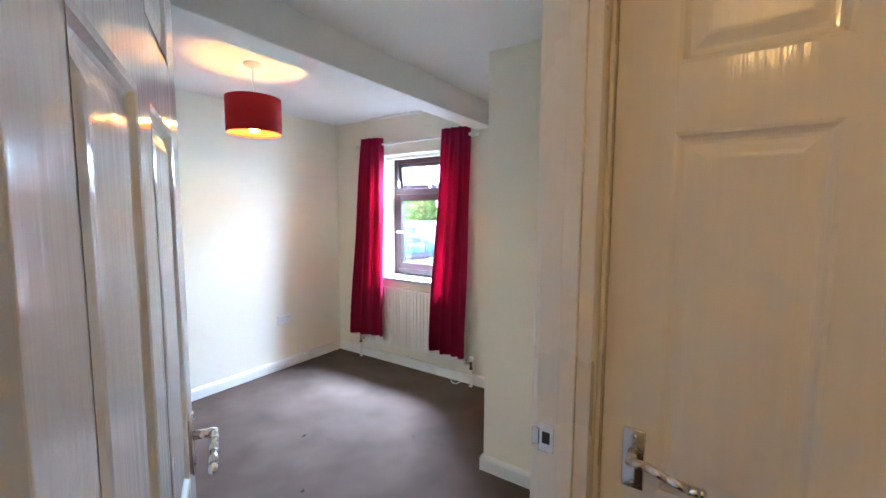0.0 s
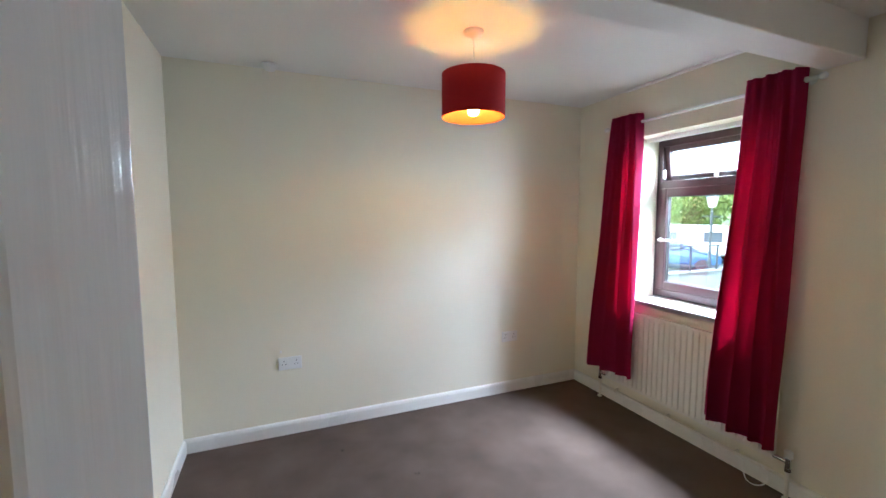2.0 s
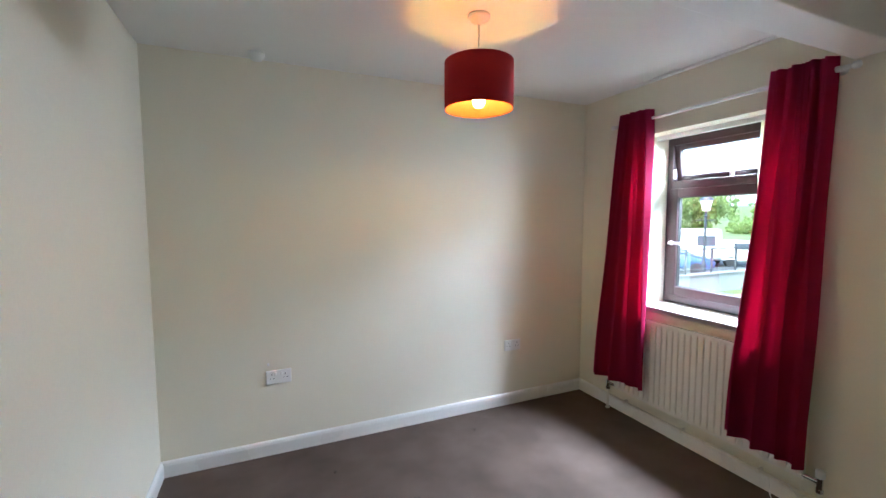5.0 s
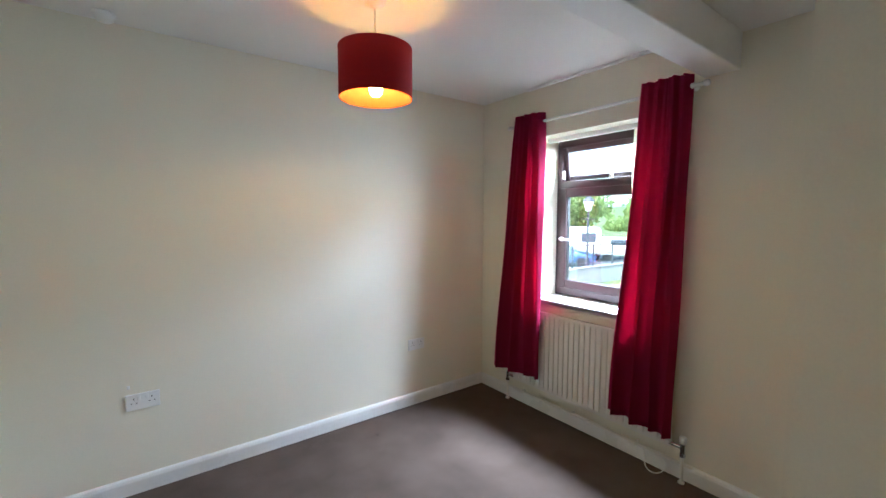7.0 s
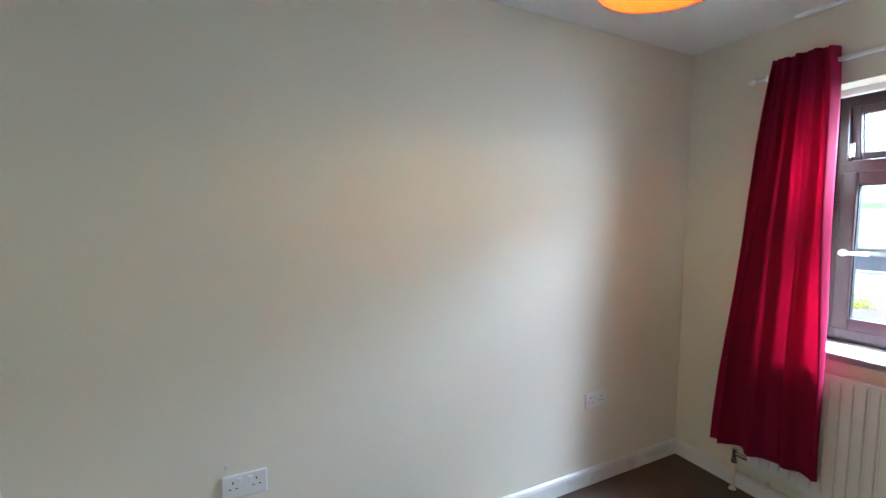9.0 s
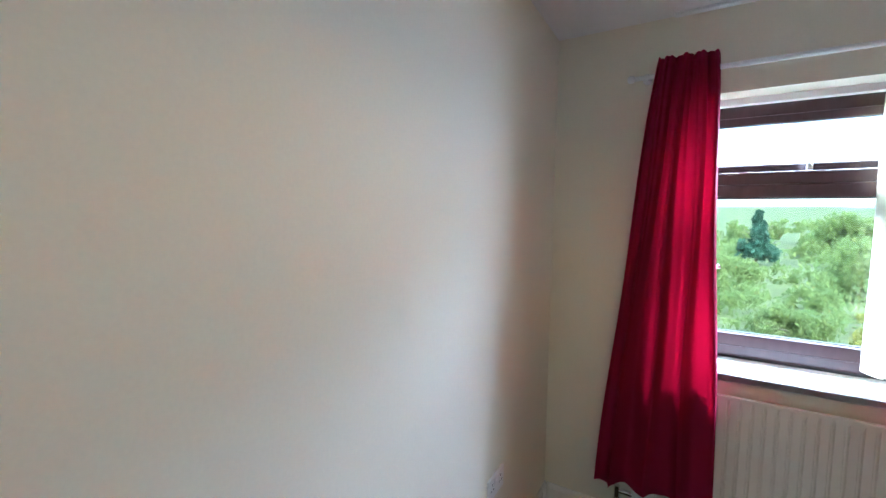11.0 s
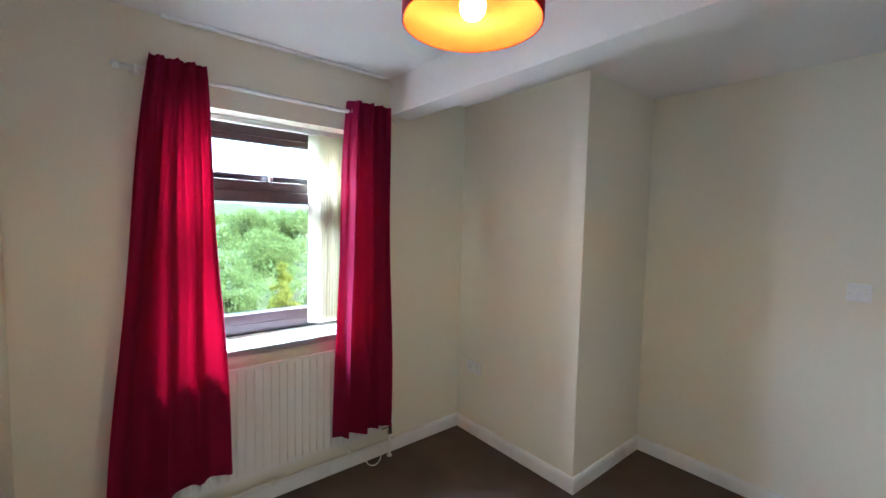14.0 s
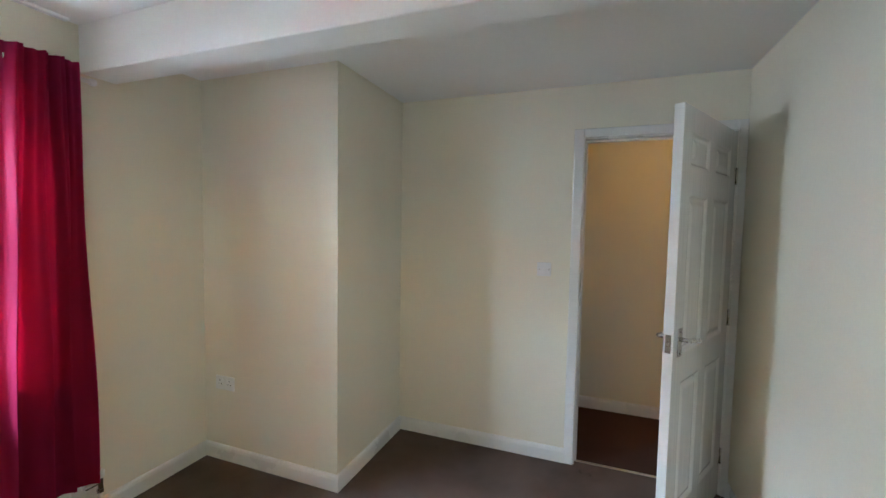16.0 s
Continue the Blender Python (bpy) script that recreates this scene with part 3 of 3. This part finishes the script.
def spider(bm):
    for k in range(3):
        a = 2 * math.pi * k / 3 + 0.4
        put_tube(bm, (0.02 * math.cos(a), 0.02 * math.sin(a), -0.288), ((SR - 0.004) * math.cos(a), (SR - 0.004) * math.sin(a), ST - 0.012), 0.002, None, 8)
shape("spider", spider, M_PLASTIC, lamp)
def holder(bm):
    put_lathe(bm, [(0.010, -0.271), (0.018, -0.281), (0.020, -0.288), (0.020, -0.326), (0.016, -0.331)], 20)
shape("lampholder", holder, M_PLASTIC, lamp)
def bulb(bm):
    put_lathe(bm, [(0.013, -0.329), (0.015, -0.341), (0.024, -0.359), (0.030, -0.378), (0.028, -0.394), (0.018, -0.406), (0.005, -0.410)], 20)
shape("bulb", bulb, M_BULB, lamp)

# hall light, the source of the orange glow
hl = new("hall_lamp")
hl.location = (-3.5, -3.5, 2.35)
tagged(hl, "small warm glowing hall ceiling lamp", "ceiling lamp")
def hrose(bm):
    put_lathe(bm, [(0.05, 0), (0.05, -0.012), (0.02, -0.03), (0.02, -0.09)], 20)
shape("ceiling_rose", hrose, M_PLASTIC, hl)
def hbulb(bm):
    put_lathe(bm, [(0.015, -0.09), (0.026, -0.115), (0.031, -0.14), (0.024, -0.165), (0.006, -0.175)], 18)
shape("bulb", hbulb, M_HALLBULB, hl)

# small pulled tufts and bits of fluff on the carpet
def crumbs():
    rnd = random.Random(5)
    bm = bmesh.new()
    for cx, cy in ((-1.35, -1.15), (-1.28, -1.32), (-1.75, -0.75), (-2.1, -0.35), (-0.95, -1.75), (-1.5, -2.05), (-1.15, -0.25), (-2.25, -3.0), (-2.3, -2.99), (-1.7, -1.6)):
        for _ in range(5):
            p = Vector((cx + rnd.uniform(-0.012, 0.012), cy + rnd.uniform(-0.012, 0.012), 0.002))
            bmesh.ops.create_icosphere(bm, subdivisions=1, radius=rnd.uniform(0.003, 0.006), matrix=Matrix.Translation(p) @ Matrix.Diagonal((1.3, 1, 0.6, 1)))
    ob = new("carpet_fluff", finish(bm, "carpet_fluff", material("dark_fluff", (0.05, 0.035, 0.03), 0.9, bump=0)))
    tagged(ob, "bits of dark fluff on the carpet", "fluff", kind="stuff")


crumbs()

# ---- outdoors ----
M_GRASS = material("rough_grass", (0.10, 0.12, 0.045), 0.95, vary=0.5, scale=0.25, fine=4, bump=0.6, depth=0.05, spec=0.1)
M_PAVE = material("grey_tarmac", (0.05, 0.05, 0.05), 0.9, vary=0.2, scale=0.6, fine=60, bump=0.3)
M_RENDER = material("pale_render", (0.24, 0.235, 0.21), 0.85, vary=0.12, scale=1.0, fine=40, bump=0.3)
M_IRON = material("black_iron", (0.03, 0.035, 0.04), 0.45, vary=0.1, bump=0.05)
M_VAN = material("white_caravan_shell", (0.55, 0.55, 0.53), 0.3, vary=0.04, bump=0.02)
M_BLUE = material("blue_car_paint", (0.03, 0.07, 0.16), 0.2, vary=0.05, bump=0)
M_TYRE = material("tyre_rubber", (0.02, 0.02, 0.02), 0.8, bump=0.1)
M_TINT = material("dark_window_glass", (0.05, 0.06, 0.07), 0.08, bump=0)
M_SLATE = material("stone_roof_slab", (0.20, 0.195, 0.185), 0.85, vary=0.25, scale=2, fine=20, bump=0.4)
M_STONE = material("coursed_sandstone", (0.34, 0.29, 0.22), 0.85, vary=0.25, scale=1.5, fine=25, bump=0.5)
M_BRICK = material("red_brick_edging", (0.30, 0.12, 0.08), 0.85, vary=0.25, scale=4, fine=40, bump=0.3)
M_BARK = material("bark", (0.13, 0.10, 0.075), 0.9, vary=0.3, scale=4, fine=20, bump=0.6, depth=0.02)
M_LEAF = cloth_material("green_leaves", (0.12, 0.15, 0.05), (0.42, 0.50, 0.14), 0.5)
M_LEAFD = cloth_material("dark_conifer_leaves", (0.045, 0.10, 0.06), (0.08, 0.16, 0.08), 0.3)
M_LEAFY = cloth_material("yellow_green_leaves", (0.24, 0.24, 0.04), (0.5, 0.5, 0.08), 0.5)
M_LAMPGLASS = material("frosted_lantern_glass", (0.75, 0.74, 0.66), 0.3, bump=0)
GZ = -1.3


def ground():
    bm = bmesh.new()
    def height(x, y):
        far = max(0.0, x - 9.0)
        return GZ + 0.004 * far + 0.25 * noise.noise((x * 0.08, y * 0.08, 0)) * min(1, far / 10) + max(0, x - 120) * 0.03
    xs = [-60, -20, 0.5, 3, 6, 9, 12, 16, 20, 25, 30, 40, 55, 80, 120, 200, 400, 900, 2500]
    ys = [-2000, -700, -300, -150, -80, -50, -35, -25, -18, -13, -9, -6, -3, 0, 3, 6, 9, 13, 18, 25, 35, 50, 80, 150, 300, 700, 2000]
    g = [[bm.verts.new((x, y, height(x, y))) for y in ys] for x in xs]
    for a, b in zip(g, g[1:]):
        for k in range(len(ys) - 1):
            bm.faces.new((a[k], a[k + 1], b[k + 1], b[k]))
    structure(new("ground", finish(bm, "ground", M_GRASS, True)), "rough green grass and meadow stretching away", "ground")


ground()
structure(boxes("house_outer_wall", [((TW, 6, GZ - 0.3), (TW - 0.1, 0.15, 2.4)), ((TW, -2.7, GZ - 0.3), (TW - 0.1, -8, 2.4)), ((TW, 0.15, GZ - 0.3), (TW - 0.1, -2.7, -0.07))], M_STONE),
          "sandstone outer wall of the house", "wall")


def foliage(bm, rnd, centre, radii, count, size, clumps=14):
    hubs = []
    for _ in range(clumps):
        d = Vector((rnd.gauss(0, 1), rnd.gauss(0, 1), rnd.gauss(0, 1))).normalized() * rnd.uniform(0.45, 0.95)
        hubs.append((Vector([c + r * q for c, r, q in zip(centre, radii, d)]), rnd.uniform(0.25, 0.45)))
    mr = sum(radii) / 3
    for k in range(count):
        h, s = hubs[k % clumps]
        d = Vector((rnd.gauss(0, 1), rnd.gauss(0, 1), rnd.gauss(0, 1))).normalized() * (rnd.random() ** 0.4) * s * mr * 1.15
        p = h + d
        q = Euler((rnd.uniform(0, 6.3), rnd.uniform(0, 6.3), rnd.uniform(0, 6.3))).to_matrix()
        z = size * rnd.uniform(0.6, 1.3)
        vs = [bm.verts.new(p + q @ Vector(c)) for c in ((-z, 0, 0), (0, -z * 0.55, z * 0.12), (z, 0, 0), (0, z * 0.55, z * 0.12))]
        bm.faces.new(vs)


def tree(name, x, y, height, spread, mat, seed, label, leaves=2600, cone=False, size=0.16, zg=None):
    rnd = random.Random(seed)
    z0 = (GZ + 0.004 * max(0, x - 9) - 0.15) if zg is None else zg
    root = new(name)
    root.location = (x, y, z0)
    tagged(root, label, "bush" if name == "bush" else "tree")
    low = 0.08 if name == "bush" else 0.22
    def wood(bm):
        r = height * 0.022 + 0.02
        put_tube(bm, (0, 0, -0.1), (0.05 * height * rnd.uniform(-0.5, 0.5), 0, height * 0.45), r, r * 0.6, 8)
        for k in range(7):
            a = rnd.uniform(0, 6.28)
            z = height * rnd.uniform(low + 0.05, 0.5)
            put_tube(bm, (0, 0, z), (spread * 0.6 * math.cos(a), spread * 0.6 * math.sin(a), z + height * rnd.uniform(0.12, 0.3)), r * 0.45, r * 0.12, 6)
    shape("trunk", wood, M_BARK, root, True)
    bm = bmesh.new()
    if cone:
        for j in range(9):
            f = j / 8
            foliage(bm, rnd, (0, 0, height * (low + (0.97 - low) * f)), (spread * (1 - f) * 0.8 + 0.12, spread * (1 - f) * 0.8 + 0.12, height * 0.07), leaves // 9, size, 7)
    else:
        foliage(bm, rnd, (0, 0, height * (low + 1) / 2), (spread, spread, height * (1 - low) / 2), leaves, size, 22)
    me = finish(bm, "crown", mat)
    c = new("crown", me)
    c.parent = root
    return root


tree("tree", 30, 20.5, 5.6, 3.2, M_LEAF, 11, "green leafy tree behind the parked caravan", 3200, size=0.22)
tree("tree", 33, 14.5, 5.2, 3.0, M_LEAF, 12, "green leafy tree beside the lane", 3000, size=0.22)
tree("tree", 34, 26.5, 6.2, 3.6, M_LEAF, 13, "broad green tree at the lane", 3000, size=0.22)
tree("tree", 34, 12.0, 3.4, 3.2, M_LEAF, 14, "broad low green tree at the field edge", 3000, size=0.2)
tree("tree", 30, -4.4, 3.6, 1.3, M_LEAFD, 15, "dark green conifer at the field edge", 3600, True, 0.16)
tree("tree", 38, -10.5, 3.1, 2.4, M_LEAF, 16, "round green tree in the field", 3000, size=0.2)
tree("tree", 44, -16.0, 3.3, 3.0, M_LEAF, 17, "round green tree at the field edge", 3000, size=0.22)
tree("tree", 36, -19.0, 3.1, 2.8, M_LEAF, 27, "round green tree among the hedges", 3000, size=0.22)
tree("bush", 19, -6.6, 2.2, 1.6, M_LEAF, 18, "tall pale green garden bush", 3600, size=0.10)
tree("bush", 8.5, -3.75, 1.75, 0.55, M_LEAFY, 19, "yellow-green conical garden conifer", 3600, True, 0.06)
tree("bush", 10, -2.7, 0.9, 0.8, M_LEAF, 20, "low green garden bush", 2600, size=0.07)
tree("bush", 11, -7.0, 1.6, 1.1, M_LEAF, 21, "leafy green garden bush", 2600, size=0.08)
tree("bush", 17, -9.0, 2.1, 1.5, M_LEAF, 22, "green garden bush with loose twigs", 2600, size=0.1)
tree("bush", 18, -2.0, 1.5, 1.3, M_LEAF, 23, "broad green hedge bush", 2400, size=0.1)
tree("bush", 7.5, -5.5, 1.2, 0.9, M_LEAF, 24, "low green garden bush beside the conifer", 2400, size=0.07)
tree("bush", 28.5, -0.5, 1.9, 1.6, M_LEAF, 25, "green hedge bush in the meadow", 2400, size=0.12)
tree("bush", 11.2, 3.3, 0.85, 0.75, M_LEAFY, 26, "low yellow-green plant in the flower bed", 1800, size=0.05)


def hedge():
    rnd = random.Random(40)
    bm = bmesh.new()
    for k in range(26):
        y = -62 + k * 5.2 + rnd.uniform(-1.5, 1.5)
        foliage(bm, rnd, (70 + rnd.uniform(-8, 8), y, GZ + 1.2), (3.0, 3.2, rnd.uniform(1.4, 2.4)), 420, 0.42, 9)
    ob = new("far_wood", finish(bm, "far_wood", M_LEAF))
    tagged(ob, "belt of far green trees across the fields", "woodland", kind="stuff")


hedge()


def scrub():
    rnd = random.Random(77)
    bm = bmesh.new()
    for k in range(150):
        x = 9.5 + 34 * rnd.random() ** 1.3
        y = -0.36 * (x + 2) - 1.0 + rnd.uniform(-0.36, 0.42) * (x + 2)
        s = rnd.uniform(0.5, 1.0) * (0.7 + x * 0.02)
        foliage(bm, rnd, (x, y, GZ + 0.4 * s), (s, s, 0.75 * s), 130, 0.05 + 0.004 * x, 7)
    ob = new("meadow_scrub", finish(bm, "meadow_scrub", M_LEAF))
    tagged(ob, "overgrown green scrub covering the meadow", "scrub", kind="stuff")


scrub()


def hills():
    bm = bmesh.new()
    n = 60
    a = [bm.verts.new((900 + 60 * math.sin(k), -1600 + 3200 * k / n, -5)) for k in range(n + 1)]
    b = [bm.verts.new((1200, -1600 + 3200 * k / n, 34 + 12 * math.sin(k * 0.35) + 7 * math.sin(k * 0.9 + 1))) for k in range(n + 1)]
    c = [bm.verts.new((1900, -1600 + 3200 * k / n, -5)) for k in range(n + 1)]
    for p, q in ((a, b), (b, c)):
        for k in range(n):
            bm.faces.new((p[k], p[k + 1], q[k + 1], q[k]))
    # distance haze is put into the hills' base colour as pale blue-grey
    structure(new("backdrop", finish(bm, "backdrop", material("haze_tinted_hillside", (0.22, 0.27, 0.28), 0.95, vary=0.2, scale=0.01, fine=0.08, bump=0), True)),
              "low hills on the horizon, haze painted into their colour", "hills")


hills()

# garden wall with railing, lane, lamp post, caravan, car, bungalow
structure(box("road", (8.5, 60, GZ - 0.1), (32, 7.6, GZ + 0.05), M_PAVE), "pale tarmac lane and parking", "road")
gw = new("garden_wall")
tagged(gw, "pale rendered garden wall with a coping", "garden wall")
boxes("wall", [((8.5, 7.45, GZ - 0.3), (17.4, 7.2, -0.66)), ((17.15, 7.2, GZ - 0.3), (17.4, 0.5, -0.46))], M_RENDER, 0.01, gw)
boxes("coping", [((8.45, 7.5, -0.66), (17.45, 7.15, -0.6)), ((17.1, 7.15, -0.46), (17.45, 0.45, -0.40))], M_SLATE, 0.012, gw)
rail = new("iron_railing")
tagged(rail, "black iron railing on the garden wall", "railing")
boxes("top_rail", [((8.6, 7.35, 0.28), (17.3, 7.31, 0.32)), ((8.6, 7.345, -0.46), (17.3, 7.315, -0.43))], M_IRON, 0.006, rail)
for k in range(7):
    box("post", (8.6 + 1.44 * k, 7.36, -0.6), (8.66 + 1.44 * k, 7.30, 0.34), M_IRON, 0.005, rail)
bed = new("flower_bed")
tagged(bed, "raised brick edged flower bed", "flower bed")
boxes("brick_edge", [((9.4, 4.6, GZ - 0.2), (9.6, 1.4, -0.72)), ((13.4, 4.6, GZ - 0.2), (13.6, 1.4, -0.72)), ((9.6, 4.6, GZ - 0.2), (13.4, 4.4, -0.72))], M_BRICK, 0.015, bed)
box("soil", (9.6, 4.4, GZ - 0.2), (13.4, 1.4, -0.78), M_BARK, 0, bed)

post = new("street_lamp")
post.location = (14, 8.33, GZ + 0.05)
tagged(post, "black iron Victorian style lamp post with a lantern", "lamp post")
def column(bm):
    put_lathe(bm, [(0.16, 0), (0.16, 0.25), (0.10, 0.35), (0.09, 0.8), (0.055, 0.95), (0.045, 2.75), (0.07, 2.8), (0.03, 2.85), (0.03, 3.0)], 14)
    put_tube(bm, (0, -0.38, 2.62), (0, 0.38, 2.62), 0.018, None, 8)
shape("column", column, M_IRON, post, False)
def lantern(bm):
    put_lathe(bm, [(0.12, 3.0), (0.22, 3.42), (0.20, 3.43)], 6)
shape("lantern_glass", lantern, M_LAMPGLASS, post, False)
def lantern_cap(bm):
    put_lathe(bm, [(0.26, 3.42), (0.25, 3.46), (0.10, 3.62), (0.05, 3.64), (0.02, 3.76)], 6)
shape("lantern_cap", lantern_cap, M_IRON, post, False)

van = new("caravan")
van.matrix_basis = pose(19.4, 13.6, GZ + 0.05, 0, 0, 38)
tagged(van, "white touring caravan parked on the lane", "caravan")
def shell(bm):
    put_box(bm, (-1.05, -2.1, 0.45), (1.05, 2.1, 2.1), 0.22, 4)
    put_box(bm, (-0.5, -3.1, 0.45), (-0.4, -2.0, 0.52), 0.01)
shape("shell", shell, M_VAN, van, False)
box("window", (-1.065, -1.8, 1.2), (-1.045, -0.95, 1.75), M_TINT, 0.008, van)
box("window", (-1.065, 0.3, 1.2), (-1.045, 1.5, 1.75), M_TINT, 0.008, van)
box("door", (-1.07, -0.4, 0.6), (-1.045, 0.15, 1.9), M_VAN, 0.01, van)
for s in (-1, 1):
    def wheel(bm, s=s):
        put_tube(bm, (s * 0.85, -0.1, 0.3), (s * 1.02, -0.1, 0.3), 0.3, None, 20)
    shape("wheel", wheel, M_TYRE, van, False)

def hatchback(m, paint, label):
    car = new("car")
    car.matrix_basis = m
    tagged(car, label, "car", "cars on the lane")
    def car_body(bm):
        prof = [(-1.9, 0.3), (-1.95, 0.7), (-1.6, 0.85), (-0.9, 0.92), (-0.3, 1.4), (0.9, 1.45), (1.6, 1.0), (1.85, 0.9), (1.9, 0.35)]
        rows = [[bm.verts.new((sx * (0.82 if z < 1 else 0.66), y, z)) for y, z in prof] for sx in (-1, 1)]
        for k in range(len(prof)):
            j = (k + 1) % len(prof)
            bm.faces.new((rows[0][k], rows[0][j], rows[1][j], rows[1][k]))
        bm.faces.new(rows[0])
        bm.faces.new(rows[1])
        bmesh.ops.bevel(bm, geom=bm.edges[:], offset=0.06, segments=2, affect='EDGES')
    shape("body", car_body, paint, car, False)
    boxes("side_glass", [((-0.80, -0.35, 0.98), (-0.70, 1.0, 1.32))], M_TINT, 0.02, car)
    for s in (-1, 1):
        for y in (-1.2, 1.2):
            def tyre(bm, s=s, y=y):
                put_tube(bm, (s * 0.66, y, 0.3), (s * 0.86, y, 0.3), 0.3, None, 20)
            shape("wheel", tyre, M_TYRE, car, False)


hatchback(pose(16.0, 11.5, GZ + 0.05, 0, 0, 38), M_BLUE, "dark blue hatchback car parked by the caravan")
hatchback(pose(22.4, 11.6, GZ + 0.05, 0, 0, 60), M_VAN, "white hatchback car parked on the lane")

# neighbouring bungalow with a stone-slab roof
bung = new("house")
bung.location = (22.3, 4.15, GZ - 0.65)
tagged(bung, "low neighbouring house with a grey stone-slab roof", "house")
boxes("wall", [((-2.5, 3.2, -0.2), (2.5, -3.2, 2.3))], M_RENDER, 0.02, bung)
def slabs(bm):
    rows = 9
    for s in (-1, 1):
        for r in range(rows):
            f0, f1 = r / rows, (r + 1.15) / rows
            x0, x1 = s * (2.9 - 2.9 * f0), s * (2.9 - 2.9 * min(1, f1))
            z0, z1 = 2.2 + 1.6 * f0 + 0.05, 2.2 + 1.6 * min(1, f1)
            for k in range(10):
                y0 = 3.5 - 0.7 * k - (0.12 if r % 2 else 0)
                vs = [bm.verts.new(c) for c in ((x0, y0, z0), (x0, y0 - 0.68, z0), (x1, y0 - 0.68, z1), (x1, y0, z1))]
                ws = [bm.verts.new((v.co.x, v.co.y, v.co.z - 0.04)) for v in vs]
                bm.faces.new(vs)
                bm.faces.new(ws)
                for i in range(4):
                    bm.faces.new((vs[i], vs[(i + 1) % 4], ws[(i + 1) % 4], ws[i]))
rf = shape("roof", slabs, M_SLATE, bung, False)
box("window", (-2.53, 2.2, 0.9), (-2.49, 1.0, 1.9), M_TINT, 0.01, bung)
box("window", (-2.53, -0.6, 0.9), (-2.49, -1.8, 1.9), M_TINT, 0.01, bung)
for gy in (3.2, -3.2):
    def gable(bm, y=gy):
        vs = [bm.verts.new(c) for c in ((-2.5, y, 2.3), (2.5, y, 2.3), (0, y, 3.66))]
        ws = [bm.verts.new((v.co.x, v.co.y * 0.97, v.co.z)) for v in vs]
        bm.faces.new(vs)
        bm.faces.new(ws)
        for i in range(3):
            bm.faces.new((vs[i], vs[(i + 1) % 3], ws[(i + 1) % 3], ws[i]))
    shape("gable", gable, M_RENDER, bung, False)
